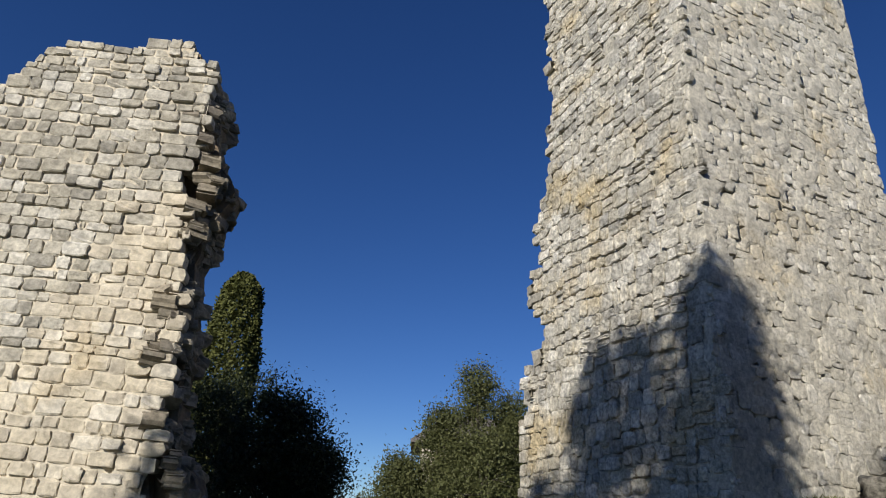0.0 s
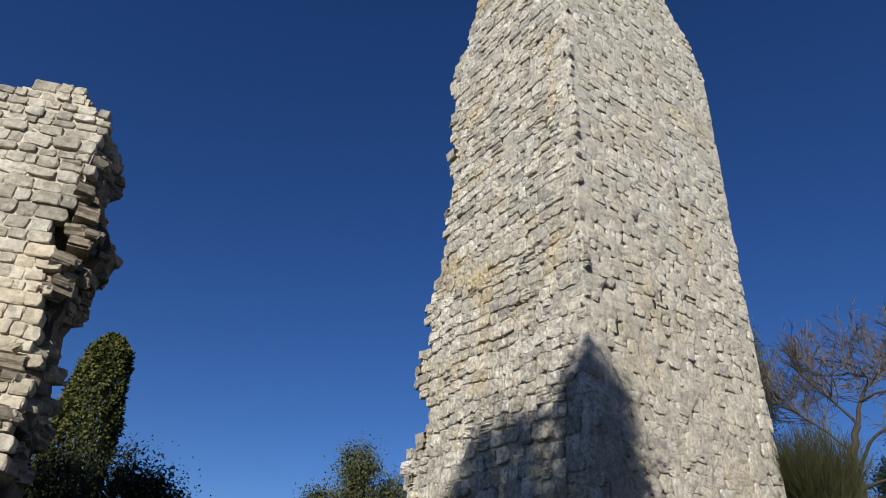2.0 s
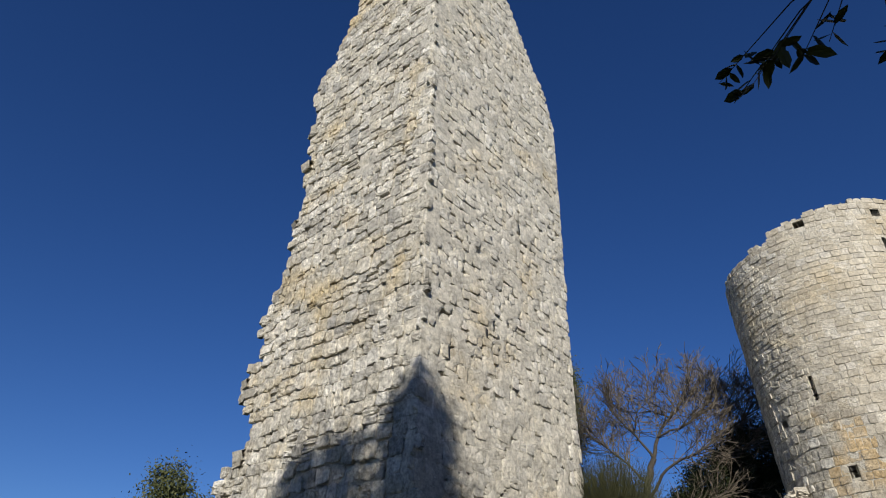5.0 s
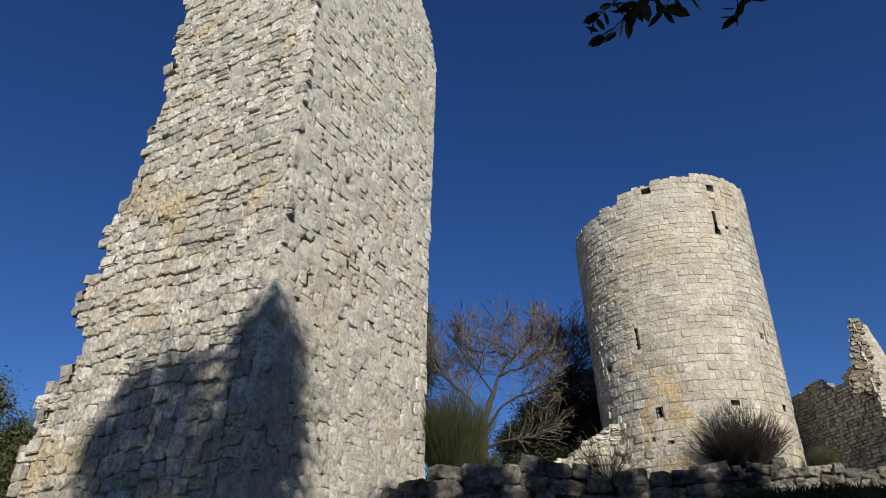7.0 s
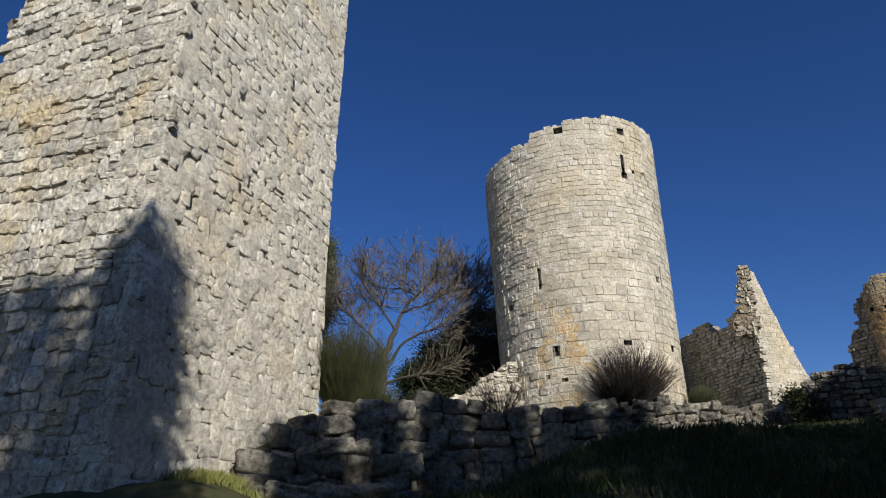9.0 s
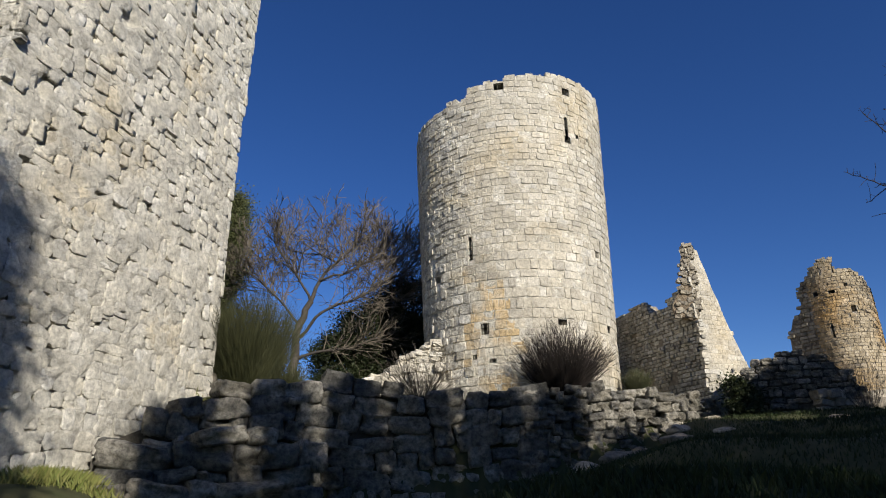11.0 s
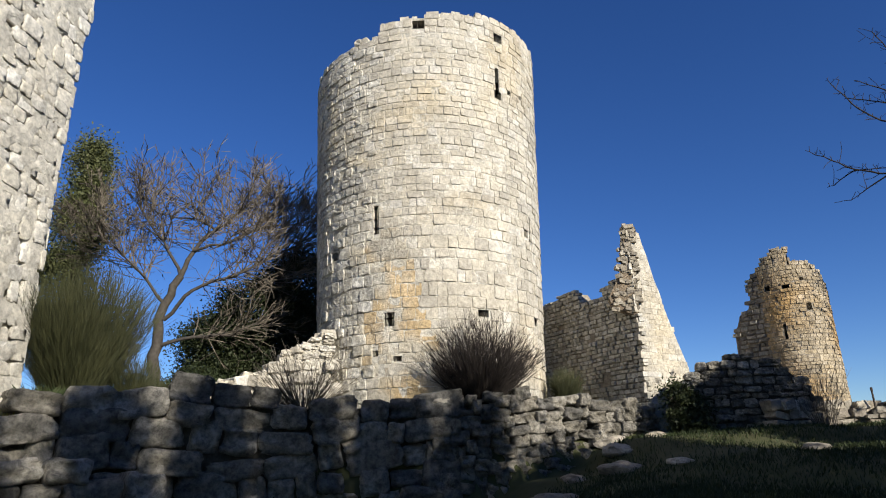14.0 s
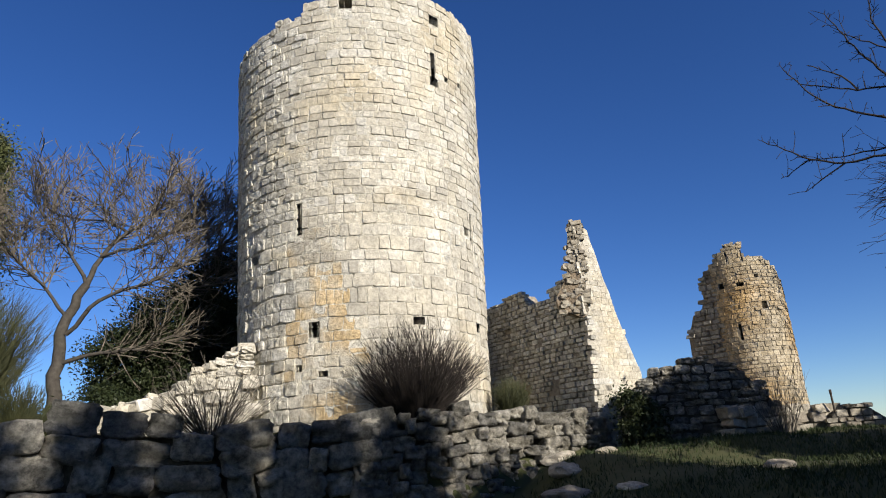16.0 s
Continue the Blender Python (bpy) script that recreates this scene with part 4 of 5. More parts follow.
def grow(segs, tips, r, p, d, length, rad, depth, spread=0.55, lift=0.15, wander=0.2, split=3, shrink=0.72):
    """Branches that bend, taper and fork."""
    n = 4 if depth > 1 else 3
    for i in range(n):
        d = d + np.array([r.uniform(-wander, wander) for _ in range(3)]) + np.array((0, 0, lift * 0.25))
        d /= np.linalg.norm(d)
        q = p + d * length / n
        r1 = rad * (1 - 0.42 / n)
        segs.append((p, q, rad, r1))
        p, rad = q, r1
        if depth > 0 and i >= 1 and r.random() < 0.75:
            side = d + np.array([r.uniform(-1, 1) for _ in range(3)]) * spread * 1.4
            side /= np.linalg.norm(side)
            grow(segs, tips, r, p, side, length * shrink * r.uniform(0.6, 0.95), rad * 0.6, depth - 1, spread, lift, wander, split, shrink)
    if depth > 0:
        for _ in range(split - 1):
            nd = d + np.array([r.uniform(-1, 1) for _ in range(3)]) * spread
            nd /= np.linalg.norm(nd)
            grow(segs, tips, r, p, nd, length * shrink * r.uniform(0.75, 1.1), rad * 0.75, depth - 1, spread, lift, wander, split, shrink)
    else:
        tips.append(p)


def leaf_mesh(name, pts, lo, hi, mat, seed, slim=0.45, droop=0.0):
    """One small pointed leaf at each point, turned any way."""
    g = np.random.default_rng(seed)
    n = len(pts)
    d = g.normal(size=(n, 3))
    d[:, 2] -= droop
    d /= np.linalg.norm(d, axis=1, keepdims=True)
    s = np.cross(d, g.normal(size=(n, 3)))
    s /= np.linalg.norm(s, axis=1, keepdims=True) + 1e-9
    L = g.uniform(lo, hi, (n, 1))
    v = np.stack([pts, pts + d * L * 0.45 + s * L * slim * 0.5, pts + d * L, pts + d * L * 0.45 - s * L * slim * 0.5], 1).reshape(-1, 3)
    return np_mesh(name, v, np.arange(4 * n).reshape(n, 4), mat)


def clumped(g, n, center, radii, clumps, spread, shell=0.55):
    """Points in clumps within an uneven ellipsoid."""
    c = g.normal(size=(clumps, 3))
    c /= np.linalg.norm(c, axis=1, keepdims=True)
    c *= g.uniform(shell, 1.0, (clumps, 1)) ** 0.6
    c = c * np.array(radii) + np.array(center)
    k = g.integers(0, clumps, n)
    return c[k] + g.normal(size=(n, 3)) * spread * g.uniform(0.5, 1.3, (clumps, 1))[k]


def leafy_tree(name, at, height, crowns, leaf, mat, seed, label, category="tree", bark=BARK, n=6000, trunk_r=0.18, clumps=60, clump=0.35):
    """A trunk with limbs to each lobe of the crown, and leaves in clumps. crowns: (centre offset, radii)."""
    t = thing(name, at, label, category)
    r, g = random.Random(seed), np.random.default_rng(seed)
    segs = []
    top = np.array((0, 0, height * 0.55))
    segs.append((np.array((0, 0, -0.4)), top * 0.5 + np.array((r.uniform(-0.2, 0.2), 0, 0)), trunk_r, trunk_r * 0.8))
    segs.append((segs[-1][1], top, trunk_r * 0.8, trunk_r * 0.55))
    pts = []
    for c, radii in crowns:
        mid = np.array(c)
        for k in range(7):
            e = mid + np.array([r.uniform(-0.8, 0.8) * q for q in radii])
            st = top * r.uniform(0.5, 1.0)
            bend = (st + e) / 2 + np.array((0, 0, 0.2))
            segs += [(st, bend, trunk_r * 0.35, trunk_r * 0.22), (bend, e, trunk_r * 0.22, trunk_r * 0.05)]
        pts.append(clumped(g, int(n / len(crowns)), c, radii, clumps, clump))
    v, q = tubes(segs, 6)
    child("trunk", np_mesh("trunk", v, q, bark), t)
    child("crown", leaf_mesh("crown", np.concatenate(pts), leaf[0], leaf[1], mat, seed + 1), t)
    return t


def gz0(x, y):
    return ground_z(x, y)


# far side, seen between the two ruins
def spindle(g, n, height, radius):
    z = g.uniform(0, 1, n)
    below = (1 - z) * height
    prof = np.minimum(1.0, 0.62 + 0.11 * below) * np.minimum(1.0, np.sqrt(below / 0.7)) * np.minimum(1.0, z * 5 + 0.25)
    a = g.uniform(0, 2 * math.pi, n)
    rr = radius * prof * g.uniform(0.8, 1.0, n) * (1 + 0.06 * np.sin(a * 5 + z * 20) + 0.05 * np.sin(a * 11 - z * 47))
    return np.stack([np.cos(a) * rr, np.sin(a) * rr, z * height], 1)


def build_cypress():
    z = gz0(-8.0, 24.6)
    t = thing("cypress_tree", (-8.0, 24.6, z), "slender dark green cypress tree", "tree")
    g = np.random.default_rng(3)
    v, q = tubes([(np.array((0, 0, -0.4)), np.array((0, 0, 8.0)), 0.2, 0.06)], 7)
    child("trunk", np_mesh("trunk", v, q, BARK), t)
    child("crown", leaf_mesh("crown", spindle(g, 38000, 9.2 - z - 0.3, 1.12) + np.array((0, 0, 0.3)), 0.09, 0.19, LEAF_CYPRESS, 5, 0.6), t)


build_cypress()
leafy_tree("holm_oak", (-6.3, 20.4, gz0(-6.3, 20.4) + 0.12), 5.6, [((0.2, 0, 3.5), (2.4, 2.0, 1.7)), ((1.6, 0.2, 2.9), (1.7, 1.5, 1.6)), ((2.6, 0, 2.2), (1.1, 1.0, 0.9)), ((0.2, 0, 2.2), (2.6, 2.0, 1.6))], (0.07, 0.15), LEAF_DARK, 11, "dense dark holm oak in the shadow of the wall", n=70000, clumps=130, clump=0.3)
for i, (x, y, top, rad) in enumerate([(2.4, 31.7, 8.1, 1.5), (4.3, 32.1, 6.6, 1.3), (0.7, 31.7, 5.6, 1.3), (-1.1, 31.3, 3.1, 1.3), (2.7, 30.3, 4.4, 1.9)]):
    z = gz0(x, y)
    h = top - z
    leafy_tree("evergreen_tree", (x, y, z), h, [((0, 0, h * 0.82), (rad * 0.5, rad * 0.5, h * 0.17)), ((0.1, 0, h * 0.6), (rad * 0.9, rad * 0.8, h * 0.2)), ((-0.2, 0, h * 0.35), (rad * 1.2, rad, h * 0.2))], (0.08, 0.2), LEAF_OLIVE, 20 + i, "olive green evergreen tree in sunlight", n=16000, clumps=45, clump=0.36)


def build_house():
    t = thing("house", (3.4, 41.0, -2.0), "small stone house with a grey pitched roof behind trees", "house")
    bm = bmesh.new()
    bmesh.ops.create_cube(bm, size=1.0, matrix=Matrix.Translation((0, 0, 3.4)) @ Matrix.Diagonal((7.4, 6.0, 6.8, 1)))
    me = bpy.data.meshes.new("wall")
    bm.to_mesh(me)
    bm.free()
    me.materials.append(PLASTER)
    child("wall", me, t)
    verts = [(-4.3, -3.4, 6.6), (4.3, -3.4, 6.6), (4.3, 3.4, 6.6), (-4.3, 3.4, 6.6), (-2.2, 0, 8.6), (2.2, 0, 8.6)]
    verts += [(x, y, z + 0.15) for x, y, z in verts]
    fs = [(0, 3, 2, 1), (6, 7, 11, 10), (7, 8, 11), (8, 9, 10, 11), (9, 6, 10), (0, 1, 7, 6), (1, 2, 8, 7), (2, 3, 9, 8), (3, 0, 6, 9)]
    child("roof", mesh_of("roof", verts, fs, ROOF_TILE), t)
    for x in (-2.0, 1.8):
        w = child("window", mesh_of("window", [(x - 0.45, -3.04, 4.0), (x + 0.45, -3.04, 4.0), (x + 0.45, -3.04, 5.2), (x - 0.45, -3.04, 5.2), (x - 0.45, -3.0, 4.0), (x + 0.45, -3.0, 4.0), (x + 0.45, -3.0, 5.2), (x - 0.45, -3.0, 5.2)], [(0, 1, 2, 3), (4, 0, 3, 7), (1, 5, 6, 2), (3, 2, 6, 7), (4, 5, 1, 0)], RUST), t)


build_house()


# behind the terrace
def build_oak():
    """A leafless oak: trunk and main limbs laid out by hand (across, depth, up), twigs grown along them."""
    t = thing("bare_oak", (17.5, 17.9, 2.5), "leafless grey oak with wide forking limbs", "tree")
    r = random.Random(14)
    across, away = np.array((0.755, -0.656, 0)), np.array((0.656, 0.755, 0))
    limbs = [(0.21, 0.16, [(0, 0, -0.3), (-0.08, 0, 2.7), (0, 0.1, 4.2), (0.38, 0.1, 5.2)], 0),
             (0.14, 0.04, [(0.38, 0.1, 5.2), (0.65, 0.2, 6.2), (1.25, 0.3, 7.1), (2.1, 0.4, 8.2)], 3),
             (0.09, 0.025, [(0.65, 0.2, 6.2), (1.7, -0.3, 6.5), (2.6, -0.6, 7.0), (3.55, -0.7, 7.2)], 3),
             (0.11, 0.03, [(0.05, 0, 3.6), (0.75, -0.4, 4.6), (2.1, -0.9, 5.2), (3.2, -1.1, 6.0), (4.1, -1.2, 6.6)], 3),
             (0.12, 0.05, [(-0.05, 0, 2.7), (0.9, -0.3, 3.0), (1.85, -0.5, 3.05), (2.6, -0.6, 3.5)], 2),
             (0.10, 0.03, [(0.38, 0.1, 5.2), (0, 0.3, 6.2), (-0.55, 0.4, 7.0), (-0.9, 0.6, 7.6)], 3),
             (0.08, 0.025, [(1.25, 0.3, 7.1), (0.65, 0.8, 7.7), (0.5, 1.0, 8.3)], 3),
             (0.09, 0.025, [(0.0, 0.1, 4.2), (-0.7, 0.5, 5.3), (-1.5, 0.7, 6.2), (-2.1, 0.8, 6.9)], 3),
             (0.07, 0.02, [(1.7, -0.3, 6.5), (2.5, 0.2, 7.4), (2.9, 0.4, 7.9)], 3),
             (0.06, 0.02, [(2.1, -0.9, 5.2), (2.9, -0.5, 5.0), (3.6, -0.3, 5.4)], 2)]
    twigs, tips = [], []
    for r0, r1, pts, twig in limbs:
        world_pts = [across * u + away * w + np.array((0, 0, v)) for u, w, v in pts]
        steps = []
        for p, q in zip(world_pts, world_pts[1:]):
            n = max(2, int(np.linalg.norm(q - p) / 0.3))
            steps += [p + (q - p) * k / n for k in range(n)]
        steps.append(world_pts[-1])
        jig = [np.array([r.uniform(-0.05, 0.05) for _ in range(3)]) * (0 < k < len(steps) - 1) for k in range(len(steps))]
        steps = [p + d for p, d in zip(steps, jig)]
        v, q = bent_tube(steps, r0 * (0.58 if twig else 1.0), r1 * 0.7, 7)
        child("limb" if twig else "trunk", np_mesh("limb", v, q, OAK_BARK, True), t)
        for k in range(len(steps) - 1):
            f1 = (k + 1) / (len(steps) - 1)
            if twig and f1 > 0.25:
                d = steps[k + 1] - steps[k]
                d = d / np.linalg.norm(d)
                for _ in range(7 if f1 > 0.45 else 4):
                    sd = d * 0.7 + np.array([r.uniform(-1, 1) for _ in range(3)]) + np.array((0, 0, 0.25))
                    grow(twigs, tips, r, steps[k + 1], sd / np.linalg.norm(sd), r.uniform(0.6, 1.3), 0.02, twig - 1 + (f1 > 0.6), 0.6, 0.25, 0.15, 2, 0.72)
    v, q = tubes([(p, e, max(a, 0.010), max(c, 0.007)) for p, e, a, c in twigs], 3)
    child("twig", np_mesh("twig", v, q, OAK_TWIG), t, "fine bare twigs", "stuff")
    t.scale = (0.98, 0.98, 0.83)


build_oak()
leafy_tree("holm_oak", (20.5, 16.9, 2.6), 5.5, [((0.9, -0.75, 4.3), (1.4, 1.4, 1.3)), ((0, 0, 3.2), (1.6, 1.5, 1.3)), ((-0.95, 0.8, 2.1), (1.2, 1.2, 1.2)), ((0.4, -0.4, 1.7), (1.8, 1.7, 1.5))], (0.06, 0.13), LEAF_DARK, 41, "dark spreading holm oak behind the round tower", n=110000, clumps=150, clump=0.26, bark=BARK_DARK)
z = 2.6
leafy_tree("evergreen_tree", (17.5, 22.3, z), 9.6, [((0, 0, 8.4), (0.45, 0.45, 1.2)), ((-0.1, 0, 6.4), (0.75, 0.75, 1.3)), ((-0.4, 0.1, 4.2), (1.0, 0.95, 1.5))], (0.06, 0.14), LEAF_OLIVE, 43, "tall olive green evergreen beside the keep", n=36000, clumps=60, clump=0.26)


def stem_bush(name, at, height, radius, count, seed, mat, label, up=1.0, width=0.008, forks=2):
    """Many thin stems that rise and fan out from one root."""
    t = thing(name, at, label, "bush")
    r = random.Random(seed)
    segs = []
    for k in range(count):
        a, e = r.uniform(0, 2 * math.pi), r.uniform(0.0, 1.0) ** 0.6
        d = np.array((math.cos(a) * e * radius / height, math.sin(a) * e * radius / height, up))
        L = height * r.uniform(0.65, 1.05) / (1 + 0.25 * e)
        p = np.array((math.cos(a) * 0.12 * r.random(), math.sin(a) * 0.12 * r.random(), -0.15))
        w = width * r.uniform(0.7, 1.5)
        for i in range(4):
            d = d + np.array((r.uniform(-0.12, 0.12), r.uniform(-0.12, 0.12), 0.03))
            q = p + d / np.linalg.norm(d) * L / 4
            segs.append((p, q, w * (1 - i * 0.2), w * (0.8 - i * 0.2)))
            if i:
                for _ in range(forks):
                    sd = d + np.array([r.uniform(-0.45, 0.45) for _ in range(3)])
                    segs.append((q, q + sd / np.linalg.norm(sd) * L * r.uniform(0.12, 0.26), w * 0.5, w * 0.25))
            p = q
    per = (len(segs) + 5) // 6
    for k in range(0, len(segs), per):
        v, q = tubes(segs[k:k + per], 3)
        child("stem", np_mesh("stem", v, q, mat), t, kind="stuff")
    return t


stem_bush("bare_bush", (18.3, 8.5, 2.6), 1.9, 1.65, 1000, 51, BARK_DARK, "dense leafless round bush before the round tower", 0.75, 0.007, 3)
stem_bush("bare_bush", (15.95, 11.35, 2.6), 1.5, 1.75, 150, 52, BARK, "sparse leafless bush on the terrace", 0.7, 0.008, 2)
stem_bush("broom_bush", (13.85, 15.6, 2.4), 3.1, 1.7, 1500, 53, BROOM, "tall feathery green broom bush", 0.95, 0.0065, 4)
stem_bush("broom_bush", (14.6, 14.9, 2.65), 1.3, 0.7, 350, 54, BROOM, "low feathery green broom bush", 1.0, 0.007, 3)
stem_bush("broom_bush", (15.5, 15.3, 2.65), 0.9, 0.6, 300, 55, BROOM, "low feathery green broom bush", 1.0, 0.007, 3)
stem_bush("broom_bush", (20.9, 7.45, 2.7), 0.95, 0.5, 350, 56, BROOM, "green shrub between tower and gable", 1.0, 0.007, 3)
leafy_tree("evergreen_shrub", (17.3, 15.9, 2.6), 1.5, [((0, 0, 0.75), (0.9, 0.8, 0.6)), ((-0.6, 0.5, 0.5), (0.7, 0.6, 0.45)), ((0.8, -0.6, 0.5), (0.6, 0.6, 0.45))], (0.05, 0.11), LEAF_DARK, 59, "low dark evergreen shrub under the bare oak", "bush", n=16000, trunk_r=0.05, clumps=60, clump=0.14)
stem_bush("bare_bush", (21.75, 2.2, 1.98), 1.5, 0.8, 60, 58, BARK, "sparse tan leafless shrub before the small tower", 0.9, 0.007, 2)
leafy_tree("evergreen_shrub", (20.75, 4.85, 1.9), 1.2, [((0, 0, 0.6), (0.36, 0.34, 0.55)), ((0.25, -0.2, 0.4), (0.34, 0.34, 0.4))], (0.05, 0.12), LEAF_DARK, 57, "dark evergreen shrub below the gable", "bush", n=6000, trunk_r=0.04, clumps=40, clump=0.1)


# trees that stand behind the walker and shade the foreground
def sun_foot(x, y, z, d):
    return Vector((x, y, z)) + TO_SUN * d


apex = sun_foot(6.04, 12.84, 5.5, 23.0)
zb = gz0(apex.x, apex.y)
hh = apex.z - zb
leafy_tree("pine_tree", (apex.x, apex.y, zb), hh, [((0, 0, hh - 0.9), (0.25, 0.25, 0.9)), ((0, 0, hh - 2.6), (0.8, 0.8, 1.2)), ((-0.4, 0, hh - 5.0), (1.8, 1.6, 1.7)), ((-1.0, 0, hh - 8.0), (3.0, 2.2, 2.0)), ((0.9, 0, hh - 8.5), (2.4, 2.0, 2.0))], (0.16, 0.36), LEAF_DARK, 61, "tall pointed evergreen behind the path", n=26000, trunk_r=0.3, clumps=75, clump=0.36)
for i, (x, y, top, rad) in enumerate([(-6.6, -6.1, 16.3, 2.0), (-10.0, -5.6, 14.6, 2.4), (-0.5, -8.5, 14.6, 1.0), (2.4, -7.4, 14.2, 0.75), (4.3, -7.6, 13.6, 0.68), (6.3, -7.0, 12.9, 0.75), (8.2, -6.8, 11.8, 0.68), (10.1, -6.5, 10.6, 0.75), (12.1, -6.4, 8.9, 1.0), (16.3, -6.0, 8.7, 1.6), (20.2, -6.6, 6.2, 1.9), (24.2, -6.4, 5.2, 2.2)]):
    z = gz0(x, y)
    h = top - z
    leafy_tree("holm_oak", (x, y, z), h, [((0, 0, h - 1.7), (rad * 0.7, rad * 0.7, 1.5)), ((0.2, 0, h - 4.0), (rad, rad, 1.8)), ((-0.2, 0, h - 6.6), (rad * 1.1, rad, 1.9))] + ([((0, 0, h - 9.4), (rad * 1.7, rad * 1.5, 1.8))] if h > 12 else []), (0.16, 0.34), LEAF_DARK, 70 + i, "holm oak in the grove south of the path", n=14000 if h > 12 else 11000, clumps=70, clump=0.33 if rad > 1 else 0.25)


# bare branches at the right of the path
def build_path_tree():
    """A leafless tree beyond the slope: only the ends of its limbs reach into view (across, up)."""
    base = np.array((21.19, -2.84, 0.0))
    across, away = np.array((-0.242, -0.970, 0)), np.array((0.970, -0.242, 0))
    t = thing("bare_tree", (base[0], base[1], ground_z(base[0], base[1])), "leafless tree with short spurs along dark arching limbs", "tree")
    r = random.Random(12)
    b = np.array(t.location)
    at = lambda u, v, w=0.0: base + across * (u - 2.0) + away * w + np.array((0, 0, v)) - b
    trunk = [at(2.0, b[2] - 0.3), at(2.1, 4.0), at(1.9, 6.2), at(2.0, 8.0, 0.2), at(1.8, 9.6, 0.3)]
    v, q = bent_tube(trunk, 0.17, 0.06, 9)
    child("trunk", np_mesh("trunk", v, q, BARK), t)
    limbs = [(0.045, [(1.9, 6.2), (0.5, 7.1), (-0.16, 7.3), (-0.9, 7.36), (-1.5, 7.66), (-2.3, 8.4)]),
             (0.03, [(1.2, 6.7), (0.36, 7.4), (-0.12, 7.48), (-0.9, 7.53), (-1.5, 7.68)]),
             (0.022, [(-0.88, 7.36), (-1.17, 7.23), (-1.7, 6.97)]),
             (0.018, [(-1.48, 7.65), (-2.0, 7.44)]),
             (0.04, [(1.95, 7.0), (0.6, 7.7), (0.0, 8.03), (-0.77, 8.6), (-1.14, 9.03), (-1.53, 9.84)]),
             (0.036, [(2.0, 8.0), (0.8, 8.54), (0.16, 8.74), (-0.34, 8.86), (-1.3, 9.44)]),
             (0.036, [(1.95, 7.6), (0.77, 8.37), (0.22, 8.96), (-0.16, 9.79), (-0.5, 10.8)]),
             (0.032, [(1.95, 8.4), (0.9, 8.95), (0.34, 9.5), (-0.23, 10.1)]),
             (0.032, [(1.9, 8.8), (0.77, 9.16), (0.39, 9.73), (0.26, 10.4), (0.39, 11.2)]),
             (0.02, [(-0.29, 8.87), (-0.52, 9.25), (-0.97, 9.67)])]
    spurs, tips = [], []
    for rad, pts in limbs:
        w = r.uniform(-0.3, 0.3)
        line = [at(u, v, w * k / len(pts)) for k, (u, v) in enumerate(pts)]
        steps = []
        for p, q in zip(line, line[1:]):
            n = max(2, int(np.linalg.norm(q - p) / 0.16))
            steps += [p + (q - p) * k / n + np.array([r.uniform(-0.02, 0.02) for _ in range(3)]) for k in range(n)]
        steps.append(line[-1])
        v, q = bent_tube(steps, rad, 0.009, 6)
        child("limb", np_mesh("limb", v, q, BARK_DARK, True), t)
        for k in range(2, len(steps)):
            d = steps[k] - steps[k - 1]
            d = d / np.linalg.norm(d)
            for _ in range(2):
                sd = d * 0.5 + np.array([r.uniform(-1, 1) for _ in range(3)]) + np.array((0, 0, 0.3))
                grow(spurs, tips, r, steps[k], sd / np.linalg.norm(sd), r.uniform(0.08, 0.22) if r.random() < 0.85 else r.uniform(0.3, 0.55), 0.008, 1 if r.random() < 0.4 else 0, 0.7, 0.05, 0.3, 2, 0.6)
    v, q = tubes([(p, e, max(a, 0.006), max(c, 0.005)) for p, e, a, c in spurs], 4)
    child("spur", np_mesh("spur", v, q, BARK_DARK), t, "short twiggy spurs", "stuff")
    # a drooping fringe of fine twigs below the limbs
    fine = []
    for _ in range(90):
        p = at(r.uniform(0.1, 1.2), r.uniform(5.2, 7.1), r.uniform(-0.5, 0.5))
        d = across * -1 + np.array((0, 0, r.uniform(-0.5, 0.25))) + away * r.uniform(-0.5, 0.5)
        grow(fine, tips, r, p, d / np.linalg.norm(d), r.uniform(0.4, 0.8), 0.008, 1, 0.5, 0.0, 0.2, 3, 0.6)
    v, q = tubes([(p, e, max(a, 0.005), max(c, 0.004)) for p, e, a, c in fine], 3)
    child("twig", np_mesh("twig", v, q, BARK_DARK), t, "drooping fringe of fine twigs", "stuff")


build_path_tree()


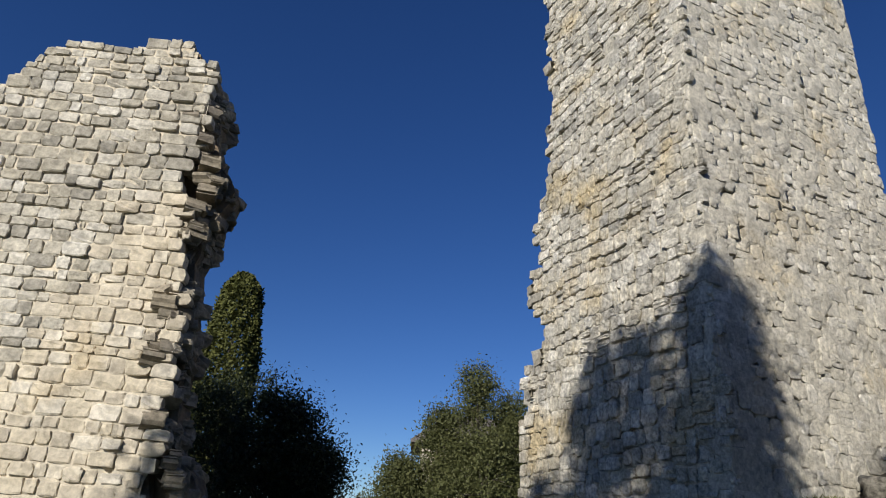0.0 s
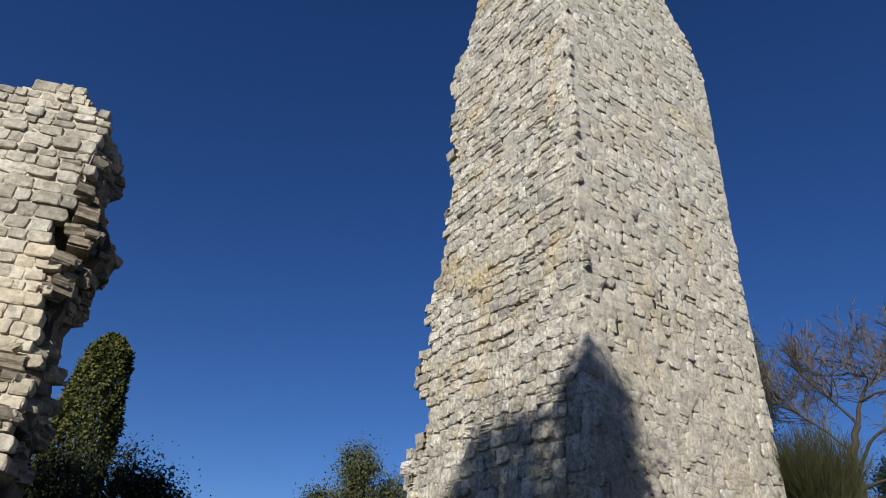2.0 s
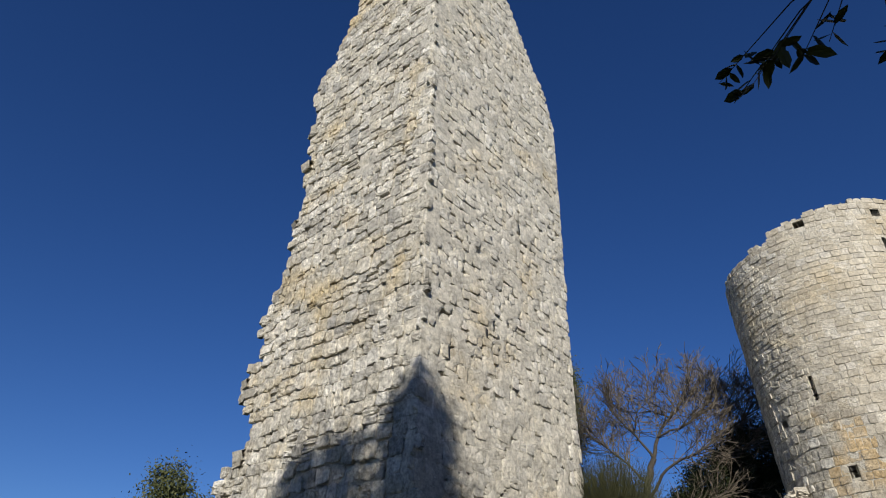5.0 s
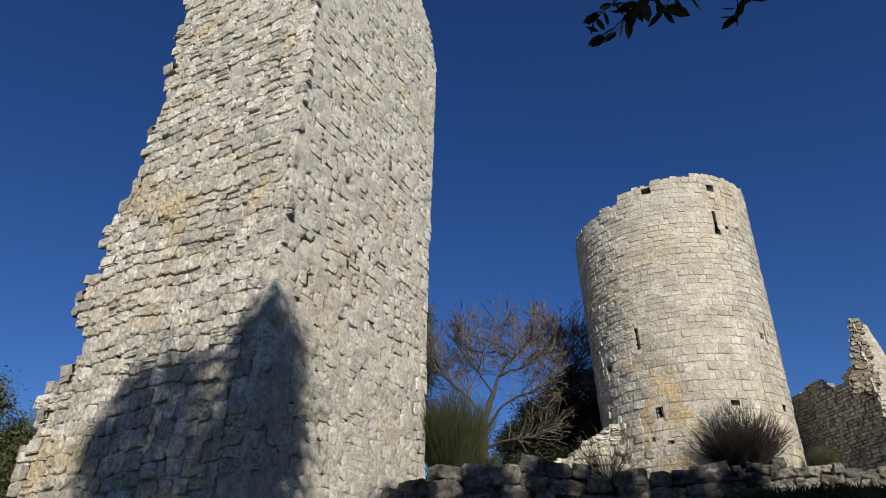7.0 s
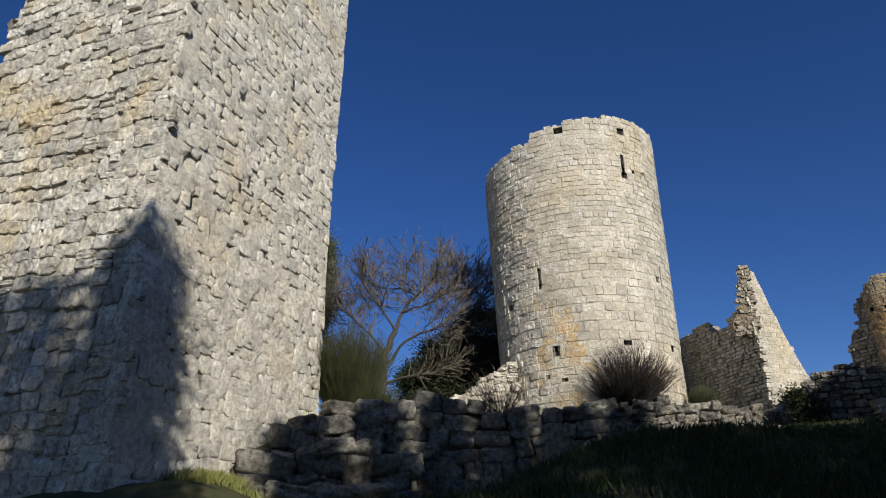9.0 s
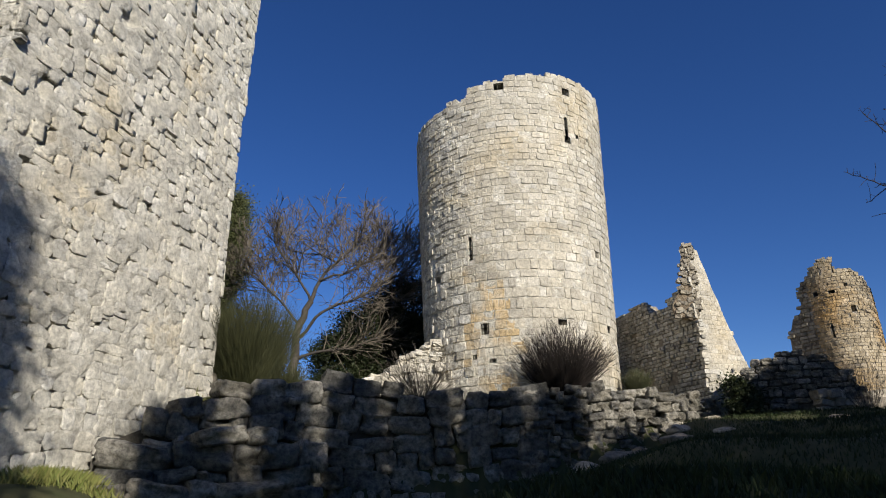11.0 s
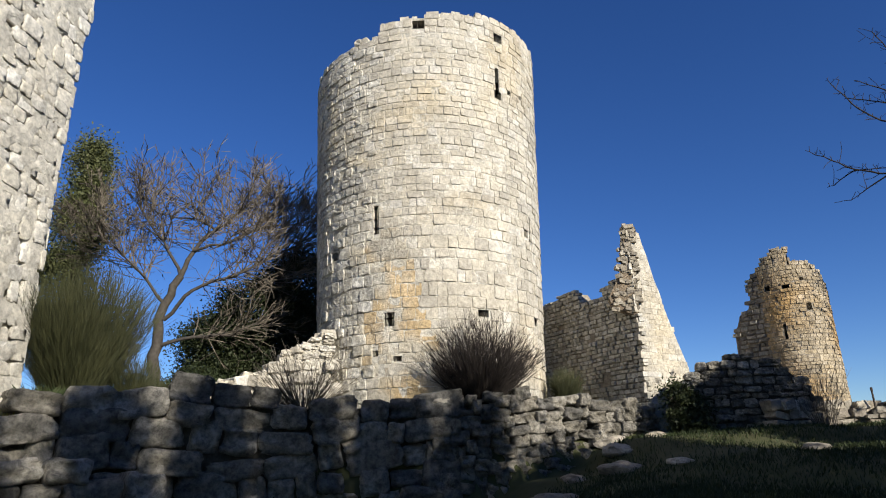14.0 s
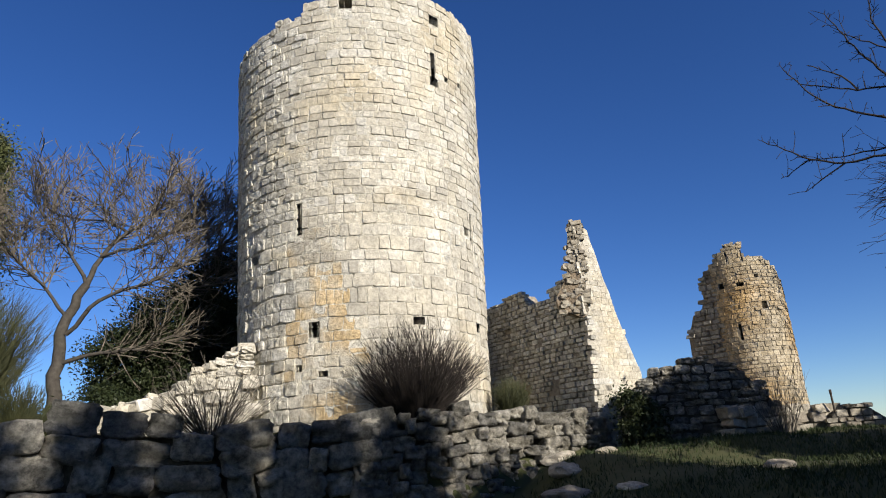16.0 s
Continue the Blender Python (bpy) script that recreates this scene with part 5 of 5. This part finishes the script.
def build_overhang():
    """A leafy twig that hangs close to the walker's head."""
    t = thing("leafy_twig", (3.9, 0.6, 4.0), "dark glossy leaves on a twig hanging over the path", "branch")
    r = random.Random(31)
    b = np.array(t.location)
    segs, leaves = [], []
    for end in ((2.98, 1.40, 2.66), (2.96, 1.44, 2.86), (3.02, 1.28, 2.72), (3.08, 1.16, 2.84), (3.15, 1.04, 2.76), (3.22, 0.90, 2.80), (3.30, 0.68, 2.52), (3.34, 0.60, 2.60)):
        e = np.array(end) - b
        mid = e * 0.55 + np.array((0, 0, 0.1))
        segs += [(np.array((0, 0, 0.0)), mid, 0.008, 0.005), (mid, e, 0.005, 0.002)]
        for k in range(8):
            f = r.uniform(0.6, 1.0)
            leaves.append(mid + (e - mid) * f)
    for (p, mid, _, _), (_, e, _, _) in zip(segs[::2], segs[1::2]):
        v, q = bent_tube([p, mid, e], 0.008, 0.002, 5)
        child("twig", np_mesh("twig", v, q, BARK_DARK), t)
    g = np.random.default_rng(4)
    for p in leaves:
        d = g.normal(size=3) * (1, 1, 0.6) - np.array((0.3, -0.1, 0.7))
        d /= np.linalg.norm(d)
        s = np.cross(d, g.normal(size=3))
        s /= np.linalg.norm(s)
        n = np.cross(d, s)
        L = g.uniform(0.09, 0.17)
        w = L * 0.2
        vs = [p, p + d * L * 0.3 + s * w + n * 0.004, p + d * L * 0.7 + s * w * 0.9 + n * 0.004, p + d * L, p + d * L * 0.7 - s * w * 0.9 + n * 0.004, p + d * L * 0.3 - s * w + n * 0.004, p + d * L * 0.5 - n * 0.003]
        child("leaf", mesh_of("leaf", vs, [(0, 1, 6), (1, 2, 6), (2, 3, 6), (3, 4, 6), (4, 5, 6), (5, 0, 6)], LEAF_DARK), t)


build_overhang()


# grass and loose rocks ----------------------------------------------------
def grass_patch(name, spots, per, spread, lo, hi, mat, seed, label):
    g = np.random.default_rng(seed)
    vs = []
    for x, y in spots:
        for _ in range(per):
            px, py = x + g.normal() * spread, y + g.normal() * spread
            pz = ground_z(px, py) - 0.03
            L, a = g.uniform(lo, hi), g.uniform(0, 6.28)
            dx, dy = math.cos(a), math.sin(a)
            lean = g.uniform(0.1, 0.7) * L
            w = 0.006 + 0.004 * g.random()
            vs.append([(px - dy * w, py + dx * w, pz), (px + dy * w, py - dx * w, pz), (px + dx * lean * 0.4 + dy * w * 0.7, py + dy * lean * 0.4 - dx * w * 0.7, pz + L * 0.6), (px + dx * lean, py + dy * lean, pz + L)])
    v = np.array(vs).reshape(-1, 3)
    tagged(new(name, np_mesh(name, v, np.arange(len(v)).reshape(-1, 4), mat)), label, "grass", kind="stuff")


gr = random.Random(3)
grass_patch("grass", [(gr.uniform(4.9, 8.6), gr.uniform(-1.5, 4.0)) for _ in range(190)], 150, 0.26, 0.05, 0.14, GRASS, 5, "short dark green grass on the bank by the path")
grass_patch("grass", [(gr.uniform(7.5, 17.0), gr.uniform(-0.5, 7.0)) for _ in range(330)], 120, 0.28, 0.04, 0.11, GRASS, 4, "short green grass beside the path")
grass_patch("grass", [(gr.uniform(7.4, 11.4), gr.uniform(12.6, 14.9)) for _ in range(130)], 130, 0.18, 0.10, 0.34, DRY_GRASS, 1, "yellow green grass tufts at the foot of the keep")
grass_patch("grass", [(gr.uniform(13.0, 25.0), gr.uniform(-1.5, 6.2)) for _ in range(330)], 110, 0.28, 0.04, 0.13, GRASS, 2, "short green grass on the slope")
grass_patch("grass", [(gr.uniform(12.6, 16.2), gr.uniform(14.3, 16.6)) for _ in range(24)], 90, 0.12, 0.2, 0.55, GRASS, 3, "long green grass on the terrace")


def rock(at, size, seed):
    bm = bmesh.new()
    bmesh.ops.create_icosphere(bm, subdivisions=3, radius=1.0)
    for v in bm.verts:
        c = v.co.copy()
        k = 1 + 0.35 * noise.noise(c * 1.3 + Vector((seed, 0, 0))) + 0.12 * noise.noise(c * 4 + Vector((0, seed, 0)))
        v.co = Vector((c.x * size[0], c.y * size[1], c.z * size[2])) * k
    me = bpy.data.meshes.new("rock")
    bm.to_mesh(me)
    bm.free()
    me.materials.append(LIME_BROWN)
    ob = new("rock", me)
    ob.location = (at[0], at[1], ground_z(*at) + size[2] * 0.15)
    ob.rotation_euler = (0, 0, seed * 1.7)
    tagged(ob, "weathered limestone boulder half sunk in the grass", "rock", "rocks on the slope")


for i, (x, y, s) in enumerate([(17.2, 5.4, 0.30), (17.9, 2.5, 0.26), (16.3, 6.4, 0.30), (14.7, 6.4, 0.42), (15.2, 5.9, 0.34), (18.6, 5.8, 0.3), (20.1, 6.2, 0.34), (13.9, 6.9, 0.5), (19.4, 5.2, 0.2), (16.9, 4.4, 0.16), (14.0, 8.1, 0.36), (13.1, 7.7, 0.3), (15.1, 7.5, 0.4), (12.3, 7.5, 0.5), (15.9, 7.3, 0.24), (11.4, 7.1, 0.42), (16.7, 6.9, 0.3), (12.9, 8.6, 0.26), (17.6, 6.4, 0.22), (13.4, 6.0, 0.2)]):
    rock((x, y), (s * 1.3, s * 0.8, s * 0.45), i + 1)
